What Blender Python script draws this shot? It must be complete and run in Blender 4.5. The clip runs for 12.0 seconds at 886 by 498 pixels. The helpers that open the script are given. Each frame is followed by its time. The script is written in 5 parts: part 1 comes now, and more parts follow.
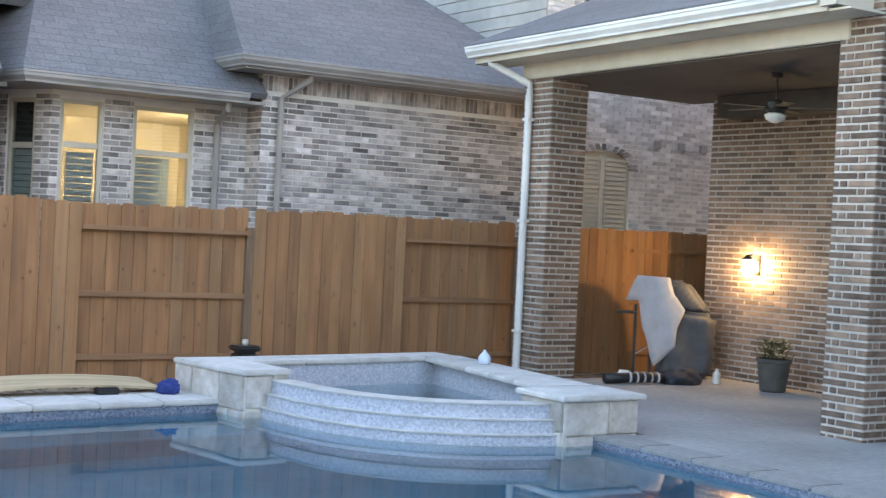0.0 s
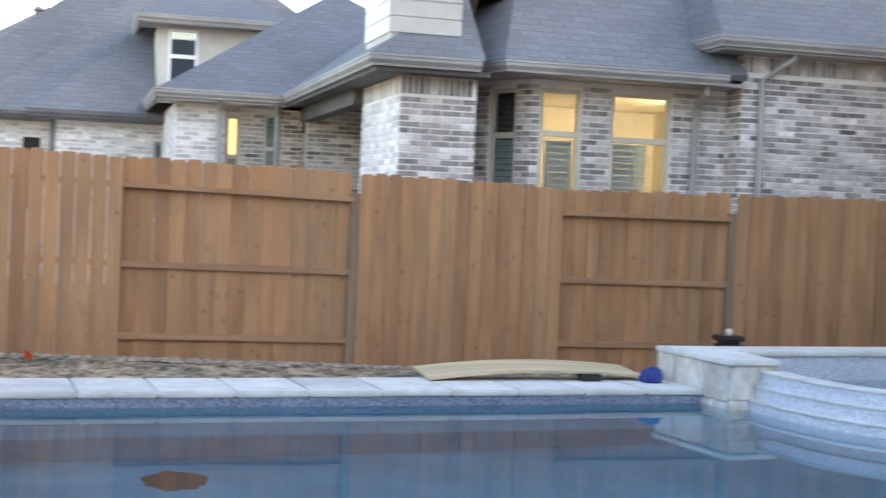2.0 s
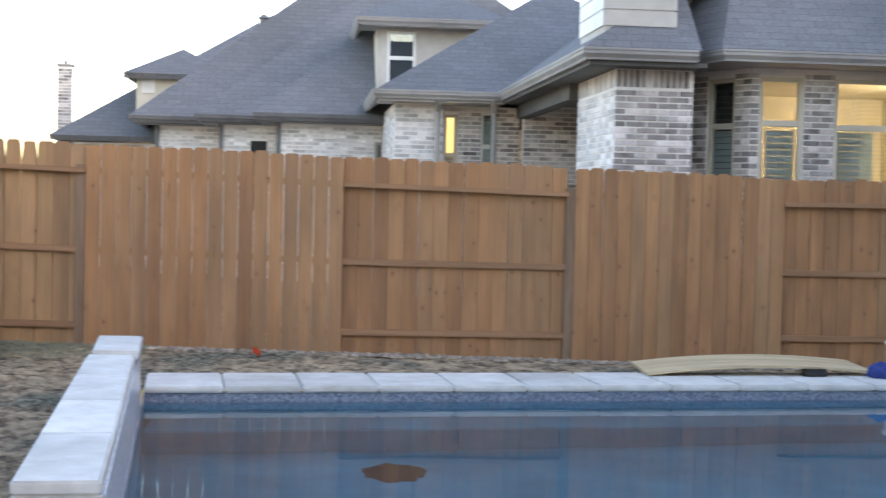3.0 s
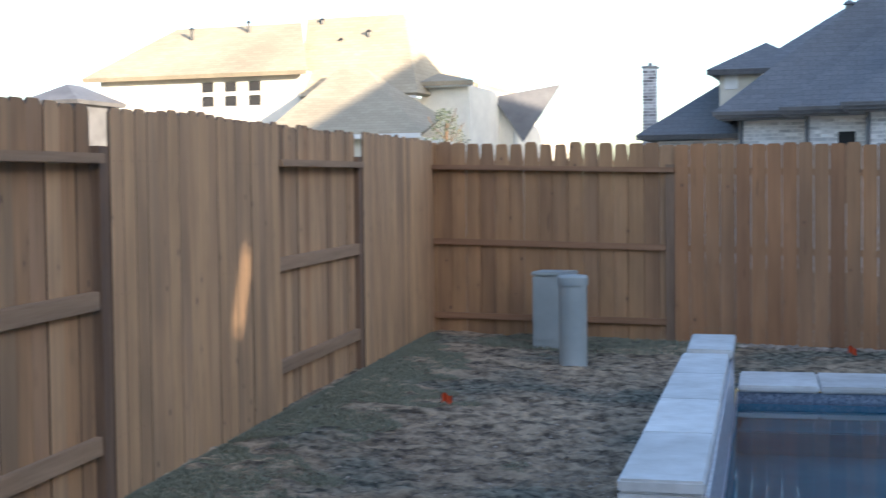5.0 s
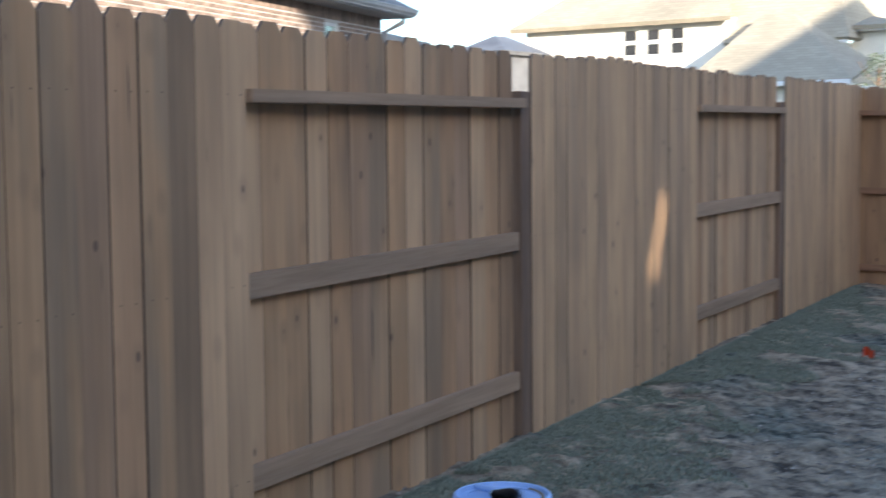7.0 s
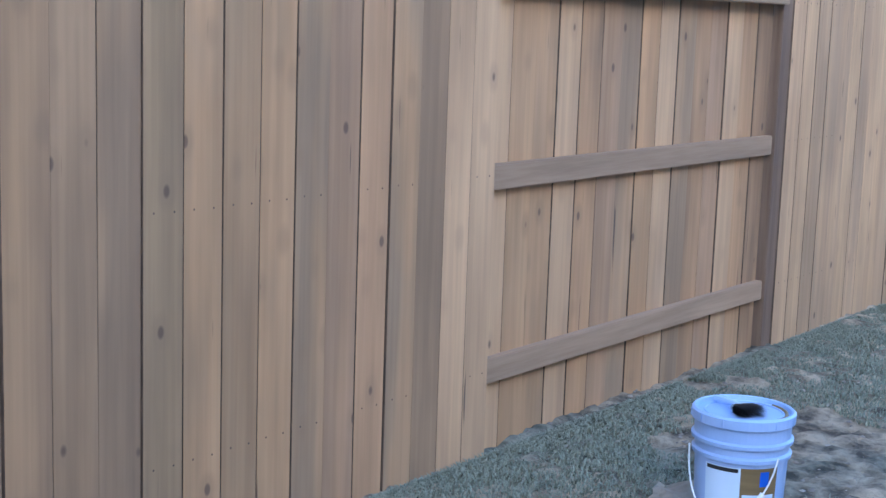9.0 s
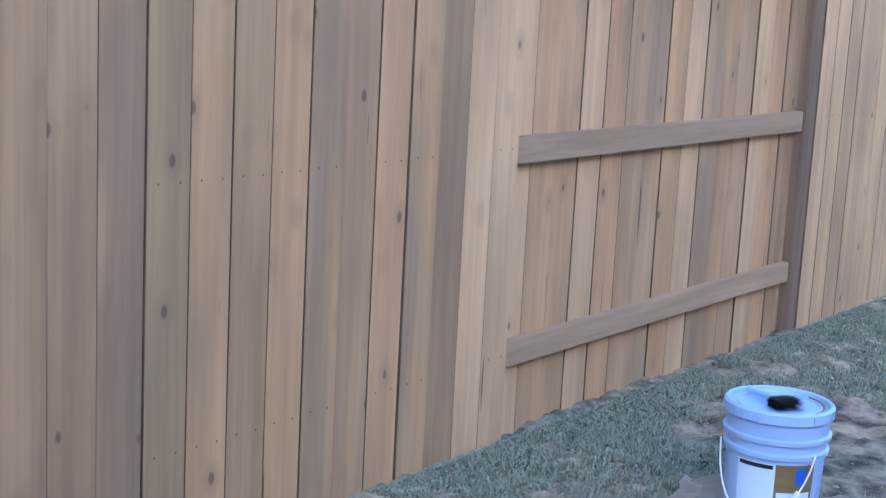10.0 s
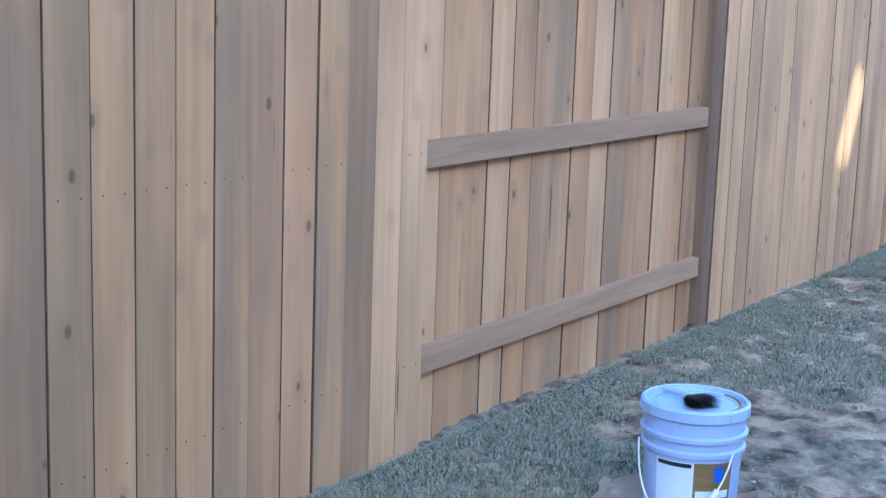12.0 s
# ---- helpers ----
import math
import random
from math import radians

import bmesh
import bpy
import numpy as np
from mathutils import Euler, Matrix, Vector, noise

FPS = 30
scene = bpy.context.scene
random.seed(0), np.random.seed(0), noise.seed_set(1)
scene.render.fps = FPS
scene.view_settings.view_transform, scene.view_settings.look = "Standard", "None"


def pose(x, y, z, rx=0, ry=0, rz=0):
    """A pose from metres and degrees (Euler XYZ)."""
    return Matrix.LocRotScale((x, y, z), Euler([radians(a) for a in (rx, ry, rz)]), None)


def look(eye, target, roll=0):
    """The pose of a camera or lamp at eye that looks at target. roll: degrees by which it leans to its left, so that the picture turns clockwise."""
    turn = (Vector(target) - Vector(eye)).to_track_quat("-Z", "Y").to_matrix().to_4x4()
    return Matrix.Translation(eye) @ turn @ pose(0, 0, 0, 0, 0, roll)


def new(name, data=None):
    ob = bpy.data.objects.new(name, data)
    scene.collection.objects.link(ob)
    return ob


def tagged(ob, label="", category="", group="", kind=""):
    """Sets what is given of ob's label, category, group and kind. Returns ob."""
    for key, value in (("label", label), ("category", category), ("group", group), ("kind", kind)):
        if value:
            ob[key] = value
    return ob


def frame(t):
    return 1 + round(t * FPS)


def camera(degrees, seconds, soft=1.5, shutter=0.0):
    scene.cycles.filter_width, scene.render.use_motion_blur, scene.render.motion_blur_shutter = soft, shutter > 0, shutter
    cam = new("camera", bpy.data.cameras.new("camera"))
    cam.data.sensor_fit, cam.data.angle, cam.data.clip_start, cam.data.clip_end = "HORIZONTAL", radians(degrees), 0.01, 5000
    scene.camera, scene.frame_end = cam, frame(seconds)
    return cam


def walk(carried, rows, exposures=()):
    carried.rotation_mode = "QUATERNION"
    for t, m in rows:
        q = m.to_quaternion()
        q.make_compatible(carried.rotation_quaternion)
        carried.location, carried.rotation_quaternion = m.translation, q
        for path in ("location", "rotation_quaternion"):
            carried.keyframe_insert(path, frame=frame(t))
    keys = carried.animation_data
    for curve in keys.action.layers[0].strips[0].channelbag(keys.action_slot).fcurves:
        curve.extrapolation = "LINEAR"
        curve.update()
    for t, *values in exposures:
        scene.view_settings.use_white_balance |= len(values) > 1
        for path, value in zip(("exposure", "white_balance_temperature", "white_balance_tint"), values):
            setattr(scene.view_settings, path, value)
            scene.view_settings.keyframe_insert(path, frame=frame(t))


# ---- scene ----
cam = camera(35.5, 12.0, soft=1.3, shutter=0.4)

PATH = [
    (0, (4.395, -13.566, 1.593), (6.626, -10.247, 1.555), 2.84),
    (0.5, (4.281, -13.556, 1.590), (6.600, -10.297, 1.555), 2.83),
    (1, (4.361, -13.291, 1.520), (6.376, -9.836, 1.473), 2.57),
    (1.5, (4.371, -13.163, 1.472), (5.889, -9.463, 1.396), 2.62),
    (2, (4.392, -13.131, 1.476), (5.424, -9.268, 1.367), 2.42),
    (2.5, (4.425, -13.153, 1.473), (5.120, -9.215, 1.345), 1.84),
    (2.7, (4.431, -13.169, 1.466), (5.020, -9.215, 1.333), 1.67),
    (4.3, (4.397, -13.067, 1.485), (3.725, -9.127, 1.324), -0.05),
    (4.5, (4.386, -13.114, 1.486), (3.534, -9.209, 1.327), -0.08),
    (5, (4.368, -13.122, 1.489), (3.135, -9.320, 1.325), -0.68),
    (5.5, (4.365, -13.133, 1.493), (2.861, -9.431, 1.310), -0.61),
    (6, (4.365, -13.150, 1.485), (2.620, -9.557, 1.276), -0.48),
    (6.5, (4.306, -13.105, 1.470), (2.323, -9.640, 1.226), -0.40),
    (7, (4.412, -13.160, 1.463), (2.109, -9.903, 1.167), -0.56),
    (7.5, (4.529, -13.156, 1.489), (1.905, -10.162, 1.099), 0.11),
    (9.3, (4.214, -13.087, 1.459), (1.434, -10.284, 0.816), 1.98),
    (9.5, (4.175, -13.067, 1.458), (1.400, -10.265, 0.788), 2.33),
    (10, (4.072, -12.971, 1.447), (1.304, -10.170, 0.741), 2.96),
    (10.5, (4.042, -12.949, 1.459), (1.345, -10.089, 0.718), 2.94),
    (11, (4.008, -12.934, 1.457), (1.386, -10.000, 0.735), 2.73),
    (11.5, (4.011, -12.930, 1.460), (1.427, -9.960, 0.752), 2.31),
    (12, (4.029, -12.931, 1.461), (1.450, -9.954, 0.762), 1.93),
]
EXPOSURES = [(0, 2.92, 7450, 18), (1.5, 2.95, 7400, 18), (2.7, 2.8, 7450, 19), (4.3, 1.85, 6350, 16), (5.0, 1.78, 5800, 13), (6.5, 1.56, 5480, 10), (7.7, 2.38, 5120, 11), (9.3, 2.93, 5120, 12), (10.5, 3.07, 5080, 12), (12, 3.12, 5020, 12)]
walk(cam, [(t, look(eye, target, roll)) for t, eye, target, roll in PATH], EXPOSURES)


# ---- light ----
SUN_AZ, SUN_EL = radians(125), radians(12)      # compass bearing from +y, towards +x
world = bpy.data.worlds.new("sky")
scene.world = world
world.use_nodes = True
_nt = world.node_tree
_bg = _nt.nodes["Background"]
_sky = _nt.nodes.new("ShaderNodeTexSky")
_sky.sky_type = 'NISHITA'
_sky.sun_disc = False
_sky.sun_elevation = SUN_EL
_sky.sun_rotation = SUN_AZ
_sky.air_density, _sky.dust_density, _sky.ozone_density = 1.0, 1.5, 1.5
_nt.links.new(_sky.outputs[0], _bg.inputs[0])
_bg.inputs[1].default_value = 0.15
sun_data = bpy.data.lights.new("sun", 'SUN')
sun_data.energy, sun_data.angle, sun_data.color = 5.0, radians(0.5), (1.0, 0.80, 0.55)
sun = new("sun", sun_data)
_dirn = Vector((math.sin(SUN_AZ) * math.cos(SUN_EL), math.cos(SUN_AZ) * math.cos(SUN_EL), math.sin(SUN_EL)))
sun.matrix_world = look(_dirn * 60, (0, 0, 0))


# ---- materials ----
def surf(name, c1, c2, scale=6.0, rough=0.75, bump=0.3, big=0.7, vary=0.0, stretch=(1, 1, 1), metal=0.0, detail=6.0, bdist=0.01, island=False):
    """A surface of two mottled colours with grain, slow stains and fine relief."""
    m = bpy.data.materials.new(name)
    m.use_nodes = True
    nt = m.node_tree
    N, L = nt.nodes, nt.links
    b = N["Principled BSDF"]
    tc = N.new("ShaderNodeTexCoord")
    info = N.new("ShaderNodeObjectInfo")
    geo = N.new("ShaderNodeNewGeometry")
    shift = N.new("ShaderNodeVectorMath")
    shift.operation = 'ADD'
    rnd = N.new("ShaderNodeMath")
    rnd.operation = 'MULTIPLY'
    rnd.inputs[1].default_value = 37.0 if vary else 0.0
    L.new((geo.outputs["Random Per Island"] if island else info.outputs["Random"]), rnd.inputs[0])
    L.new(tc.outputs["Object"], shift.inputs[0])
    L.new(rnd.outputs[0], shift.inputs[1])
    mp = N.new("ShaderNodeMapping")
    mp.inputs["Scale"].default_value = stretch
    L.new(shift.outputs[0], mp.inputs[0])
    n1 = N.new("ShaderNodeTexNoise")
    n1.inputs["Scale"].default_value, n1.inputs["Detail"].default_value = scale, detail
    n1.inputs["Roughness"].default_value = 0.65
    L.new(mp.outputs[0], n1.inputs["Vector"])
    r1 = N.new("ShaderNodeValToRGB")
    r1.color_ramp.elements[0].position, r1.color_ramp.elements[1].position = 0.32, 0.68
    r1.color_ramp.elements[0].color, r1.color_ramp.elements[1].color = (*c1, 1), (*c2, 1)
    L.new(n1.outputs["Fac"], r1.inputs[0])
    n2 = N.new("ShaderNodeTexNoise")
    n2.inputs["Scale"].default_value, n2.inputs["Detail"].default_value = big, 3
    L.new(mp.outputs[0], n2.inputs["Vector"])
    mr = N.new("ShaderNodeMapRange")
    mr.inputs["From Min"].default_value, mr.inputs["From Max"].default_value = 0.3, 0.7
    mr.inputs["To Min"].default_value, mr.inputs["To Max"].default_value = 0.82, 1.15
    L.new(n2.outputs["Fac"], mr.inputs["Value"])
    hsv = N.new("ShaderNodeHueSaturation")
    L.new(r1.outputs[0], hsv.inputs["Color"])
    if vary:
        v = N.new("ShaderNodeMapRange")
        v.inputs["To Min"].default_value, v.inputs["To Max"].default_value = 1 - vary, 1 + vary
        L.new((geo.outputs["Random Per Island"] if island else info.outputs["Random"]), v.inputs["Value"])
        mul = N.new("ShaderNodeMath")
        mul.operation = 'MULTIPLY'
        L.new(v.outputs[0], mul.inputs[0])
        L.new(mr.outputs[0], mul.inputs[1])
        L.new(mul.outputs[0], hsv.inputs["Value"])
    else:
        L.new(mr.outputs[0], hsv.inputs["Value"])
    L.new(hsv.outputs[0], b.inputs["Base Color"])
    b.inputs["Roughness"].default_value, b.inputs["Metallic"].default_value = rough, metal
    if bump:
        bp = N.new("ShaderNodeBump")
        bp.inputs["Strength"].default_value, bp.inputs["Distance"].default_value = bump, bdist
        L.new(n1.outputs["Fac"], bp.inputs["Height"])
        L.new(bp.outputs[0], b.inputs["Normal"])
    return m


def picket_wood(name, tones, knot=(0.085, 0.05, 0.035)):
    """Weathered fence boards: each board of its own tone, slow blotches, fine grain, splits and knots."""
    m = bpy.data.materials.new(name)
    m.use_nodes = True
    N, L = m.node_tree.nodes, m.node_tree.links
    b = N["Principled BSDF"]
    tc, info = N.new("ShaderNodeTexCoord"), N.new("ShaderNodeObjectInfo")

    def math_node(op, a, c):
        n = N.new("ShaderNodeMath")
        n.operation = op
        for k, v in ((0, a), (1, c)):
            if isinstance(v, (int, float)):
                n.inputs[k].default_value = v
            else:
                L.new(v, n.inputs[k])
        return n.outputs[0]

    def ranged(v, a, c, lo, hi):
        n = N.new("ShaderNodeMapRange")
        n.interpolation_type = 'SMOOTHSTEP'
        n.inputs["From Min"].default_value, n.inputs["From Max"].default_value = a, c
        n.inputs["To Min"].default_value, n.inputs["To Max"].default_value = lo, hi
        L.new(v, n.inputs["Value"])
        return n.outputs[0]
    off = math_node('MULTIPLY', info.outputs["Random"], 61.0)
    shift = N.new("ShaderNodeVectorMath")
    L.new(tc.outputs["Object"], shift.inputs[0])
    L.new(off, shift.inputs[1])

    def mapped(node, stretch, scale, detail=None):
        mp = N.new("ShaderNodeMapping")
        mp.inputs["Scale"].default_value = stretch
        L.new(shift.outputs[0], mp.inputs[0])
        n = N.new(node)
        n.inputs["Scale"].default_value = scale
        if detail is not None:
            n.inputs["Detail"].default_value = detail
        L.new(mp.outputs[0], n.inputs["Vector"])
        return n

    def mixed(f, a, c):
        n = N.new("ShaderNodeMix")
        n.data_type = 'RGBA'
        L.new(f, n.inputs["Factor"])
        for k, v in (("A", a), ("B", c)):
            if isinstance(v, tuple):
                n.inputs[k].default_value = (*v, 1)
            else:
                L.new(v, n.inputs[k])
        return n.outputs["Result"]
    # board tone, pulled about by slow blotches
    blot = mapped("ShaderNodeTexNoise", (8, 8, 1.3), 1.0, 2)
    pick = math_node('ADD', math_node('FRACT', math_node('MULTIPLY', info.outputs["Random"], 7.31), 0), math_node('MULTIPLY', math_node('SUBTRACT', blot.outputs["Fac"], 0.5), 0.95))
    ramp = N.new("ShaderNodeValToRGB")
    e = ramp.color_ramp.elements
    while len(e) < len(tones):
        e.new(0.5)
    for k, c in enumerate(tones):
        e[k].position, e[k].color = k / (len(tones) - 1), (*c, 1)
    L.new(pick, ramp.inputs[0])
    slow = mapped("ShaderNodeTexNoise", (3.5, 3.5, 0.9), 1.0, 4)
    grain = mapped("ShaderNodeTexNoise", (55, 55, 1.6), 1.0, 5)
    streak = mapped("ShaderNodeTexNoise", (30, 30, 0.45), 1.0, 3)
    val = math_node('MULTIPLY', math_node('MULTIPLY', ranged(slow.outputs["Fac"], 0.28, 0.72, 0.82, 1.13), ranged(streak.outputs["Fac"], 0.3, 0.7, 0.93, 1.05)), ranged(grain.outputs["Fac"], 0.25, 0.75, 0.92, 1.05))
    hsv = N.new("ShaderNodeHueSaturation")
    L.new(ramp.outputs[0], hsv.inputs["Color"])
    L.new(val, hsv.inputs["Value"])
    # splits along the grain, then knots with a soft ring
    split = mapped("ShaderNodeTexNoise", (46, 46, 2.6), 1.0, 1)
    col = mixed(ranged(split.outputs["Fac"], 0.735, 0.80, 0.0, 0.75), hsv.outputs[0], (0.06, 0.04, 0.03))
    vor = mapped("ShaderNodeTexVoronoi", (8.8, 8.8, 5.2), 0.85)
    col = mixed(ranged(vor.outputs["Distance"], 0.30, 0.12, 0.0, 0.4), col, tones[0])
    col = mixed(ranged(vor.outputs["Distance"], 0.105, 0.05, 0.0, 0.68), col, knot)
    L.new(col, b.inputs["Base Color"])
    b.inputs["Roughness"].default_value = 0.8
    bp = N.new("ShaderNodeBump")
    bp.inputs["Strength"].default_value, bp.inputs["Distance"].default_value = 0.12, 0.003
    L.new(grain.outputs["Fac"], bp.inputs["Height"])
    L.new(bp.outputs[0], b.inputs["Normal"])
    return m


M_PICKET = picket_wood("picket_wood", ((0.296, 0.177, 0.093), (0.388, 0.225, 0.113), (0.456, 0.262, 0.127), (0.496, 0.284, 0.134), (0.484, 0.289, 0.143), (0.467, 0.273, 0.133), (0.416, 0.255, 0.132), (0.348, 0.225, 0.127)))
M_PICKET_TAN = picket_wood("picket_wood_tan", ((0.42, 0.265, 0.145), (0.50, 0.31, 0.165), (0.56, 0.345, 0.18), (0.575, 0.36, 0.19), (0.54, 0.335, 0.175), (0.47, 0.30, 0.165)))
# lighter copy for boards facing the yard: their extra skylight put into the colour
M_PICKET_SKYLIT = picket_wood("picket_wood_skylit", ((0.45, 0.283, 0.152), (0.53, 0.328, 0.17), (0.59, 0.362, 0.184), (0.605, 0.376, 0.193), (0.565, 0.35, 0.18), (0.50, 0.315, 0.17)))
M_PICKET_RED = picket_wood("picket_wood_red", ((0.35, 0.205, 0.11), (0.42, 0.245, 0.125), (0.48, 0.275, 0.14), (0.495, 0.288, 0.145), (0.44, 0.26, 0.135), (0.39, 0.235, 0.13)))
M_PICKET_GREY = picket_wood("picket_wood_greyed", ((0.29, 0.183, 0.10), (0.335, 0.208, 0.112), (0.40, 0.246, 0.13), (0.36, 0.226, 0.124), (0.31, 0.198, 0.112), (0.41, 0.25, 0.13)))
# weathered tones, also darkened to offset the open sky's light near the camera
M_PICKET_OLIVE_DIM = picket_wood("picket_wood_olive_dim", ((0.25, 0.162, 0.088), (0.29, 0.186, 0.10), (0.325, 0.208, 0.11), (0.34, 0.218, 0.113), (0.305, 0.197, 0.105), (0.27, 0.178, 0.096)))
M_PICKET_WORN_DIM = picket_wood("picket_wood_worn_dim", ((0.239, 0.149, 0.083), (0.313, 0.189, 0.1), (0.368, 0.221, 0.113), (0.4, 0.239, 0.119), (0.391, 0.243, 0.127), (0.377, 0.23, 0.118), (0.336, 0.214, 0.117), (0.281, 0.189, 0.113)))
M_PICKET_N = picket_wood("picket_wood_warm", ((0.29, 0.145, 0.07), (0.345, 0.17, 0.078), (0.385, 0.19, 0.086), (0.40, 0.205, 0.095), (0.38, 0.205, 0.10), (0.33, 0.18, 0.092)))
# dark board sides paint the shade of the grooves; also serves the nail heads
M_EDGE = surf("groove_shade_and_nails", (0.07, 0.047, 0.032), (0.17, 0.112, 0.072), scale=9, stretch=(4, 4, 0.6), rough=0.9, bump=0.2)
M_PICKET_DARK = picket_wood("picket_wood_brown", ((0.31, 0.175, 0.09), (0.37, 0.212, 0.104), (0.41, 0.235, 0.113), (0.425, 0.245, 0.12), (0.40, 0.232, 0.117), (0.35, 0.206, 0.11)))
M_RAIL = surf("rail_wood", (0.33, 0.21, 0.12), (0.42, 0.275, 0.165), scale=3, stretch=(0.8, 14, 14), vary=0.1, bump=0.3, bdist=0.004)
M_RAIL_N = surf("rail_wood_warm", (0.27, 0.14, 0.07), (0.35, 0.19, 0.10), scale=3, stretch=(0.8, 14, 14), vary=0.1, bump=0.3, bdist=0.004)
M_POST = surf("post_wood", (0.17, 0.105, 0.065), (0.25, 0.16, 0.10), scale=3, stretch=(14, 14, 0.8), vary=0.1, bump=0.3, bdist=0.004)
M_STONE = surf("limestone", (0.52, 0.50, 0.46), (0.70, 0.69, 0.66), scale=5, rough=0.6, bump=0.25, vary=0.06)
M_ROUGH_STONE = surf("split_travertine", (0.50, 0.44, 0.37), (0.76, 0.72, 0.67), scale=6, rough=0.85, bump=0.9, big=2.0, vary=0.15, bdist=0.03)
M_CONCRETE = surf("broom_concrete", (0.285, 0.28, 0.27), (0.37, 0.36, 0.35), scale=14, rough=0.85, bump=0.2)
M_PLASTER = surf("pool_plaster", (0.03, 0.26, 0.37), (0.06, 0.33, 0.45), scale=2.0, rough=0.8, bump=0.1)
M_FASCIA = surf("dark_fascia", (0.10, 0.10, 0.105), (0.15, 0.15, 0.155), scale=3, rough=0.5, bump=0.0)
M_GUTTER = surf("taupe_metal", (0.31, 0.295, 0.285), (0.38, 0.365, 0.35), scale=3, rough=0.45, bump=0.0)
M_WHITE = surf("white_paint", (0.74, 0.74, 0.71), (0.82, 0.81, 0.78), scale=4, rough=0.5, bump=0.05)
M_CREAM = surf("cream_paint", (0.60, 0.56, 0.46), (0.68, 0.63, 0.53), scale=4, rough=0.6, bump=0.05)
# dark tone makes up for lamp glow that should not reach the porch ceiling
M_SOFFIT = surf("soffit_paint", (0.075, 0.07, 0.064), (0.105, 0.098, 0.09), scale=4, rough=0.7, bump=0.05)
M_SIDING = surf("lap_siding", (0.50, 0.47, 0.43), (0.58, 0.55, 0.50), scale=5, rough=0.7, bump=0.05)
M_MORTAR = surf("pale_mortar", (0.84, 0.81, 0.775), (0.92, 0.89, 0.855), scale=20, rough=0.9, bump=0.3)
M_MORTAR_TAN = surf("tan_mortar", (0.50, 0.465, 0.42), (0.63, 0.59, 0.54), scale=20, rough=0.9, bump=0.3)
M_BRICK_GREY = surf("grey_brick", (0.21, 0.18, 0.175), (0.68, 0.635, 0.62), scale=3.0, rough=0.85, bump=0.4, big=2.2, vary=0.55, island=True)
M_BRICK_GREY1 = surf("grey_brick_single", (0.21, 0.18, 0.175), (0.68, 0.635, 0.62), scale=3.0, rough=0.85, bump=0.4, big=2.2, vary=0.55)
M_BRICK_BROWN = surf("brown_brick", (0.125, 0.084, 0.062), (0.31, 0.212, 0.155), scale=5, rough=0.85, bump=0.4, big=2.2, vary=0.35, island=True)
M_BRICK_BROWN1 = surf("brown_brick_single", (0.125, 0.084, 0.062), (0.31, 0.212, 0.155), scale=5, rough=0.85, bump=0.4, big=2.2, vary=0.35)
M_BRICK_TAN = surf("tan_brick", (0.15, 0.105, 0.08), (0.34, 0.25, 0.19), scale=5, rough=0.85, bump=0.4, big=2.2, vary=0.3, island=True)
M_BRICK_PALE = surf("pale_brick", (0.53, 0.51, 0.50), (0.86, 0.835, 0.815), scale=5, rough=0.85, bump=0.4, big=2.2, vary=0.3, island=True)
M_BLIND = surf("blind_slats", (0.52, 0.60, 0.60), (0.60, 0.68, 0.68), scale=4, rough=0.5, bump=0.05)
M_BLIND_DARK = surf("dark_shade", (0.05, 0.06, 0.065), (0.08, 0.09, 0.095), scale=4, rough=0.6, bump=0.05)
# near-black for panels that stand in for the darkness of unlit rooms
M_DARK = surf("unlit_room", (0.02, 0.02, 0.022), (0.035, 0.035, 0.035), scale=3, rough=0.8, bump=0)
M_BLACK = surf("black_plastic", (0.012, 0.012, 0.013), (0.025, 0.025, 0.025), scale=8, rough=0.4, bump=0.05)
M_BLUE = surf("blue_cloth", (0.012, 0.03, 0.16), (0.03, 0.06, 0.26), scale=10, rough=0.8, bump=0.4)
M_UTILITY = surf("utility_paint", (0.33, 0.38, 0.38), (0.40, 0.45, 0.45), scale=3, rough=0.5, bump=0.05)
M_ORANGE = surf("orange_plastic", (0.75, 0.10, 0.03), (0.85, 0.16, 0.05), scale=9, rough=0.6, bump=0.1)
M_BOARD = surf("plywood", (0.50, 0.38, 0.22), (0.62, 0.49, 0.31), scale=4, stretch=(1, 12, 12), rough=0.7, bump=0.15)
M_COVER = surf("grey_cover", (0.07, 0.07, 0.077), (0.11, 0.108, 0.117), scale=5, rough=0.7, bump=0.4)
M_TARP = surf("pale_cover", (0.46, 0.455, 0.49), (0.56, 0.55, 0.585), scale=5, rough=0.7, bump=0.4)
M_BUCKET = surf("pale_blue_plastic", (0.36, 0.48, 0.74), (0.42, 0.54, 0.80), scale=3, rough=0.35, bump=0.05)
M_PAPER = surf("label_paper", (0.62, 0.72, 0.86), (0.68, 0.78, 0.90), scale=6, rough=0.6, bump=0.02)
M_LABEL_WOOD = surf("label_wood_print", (0.16, 0.10, 0.04), (0.27, 0.18, 0.07), scale=3, stretch=(1, 1, 9), rough=0.5, bump=0.0)
M_LABEL_BLUE = surf("label_blue", (0.02, 0.10, 0.55), (0.03, 0.13, 0.62), scale=6, rough=0.5, bump=0.0)
M_CARD = surf("cardboard", (0.44, 0.355, 0.26), (0.55, 0.455, 0.35), scale=6, rough=0.9, bump=0.3)
M_TERRA = surf("grey_pot", (0.075, 0.072, 0.065), (0.11, 0.105, 0.095), scale=6, rough=0.8, bump=0.2)
M_LEAF = surf("leaf", (0.05, 0.07, 0.03), (0.09, 0.11, 0.05), scale=8, rough=0.7, bump=0.1, vary=0.3, island=True)
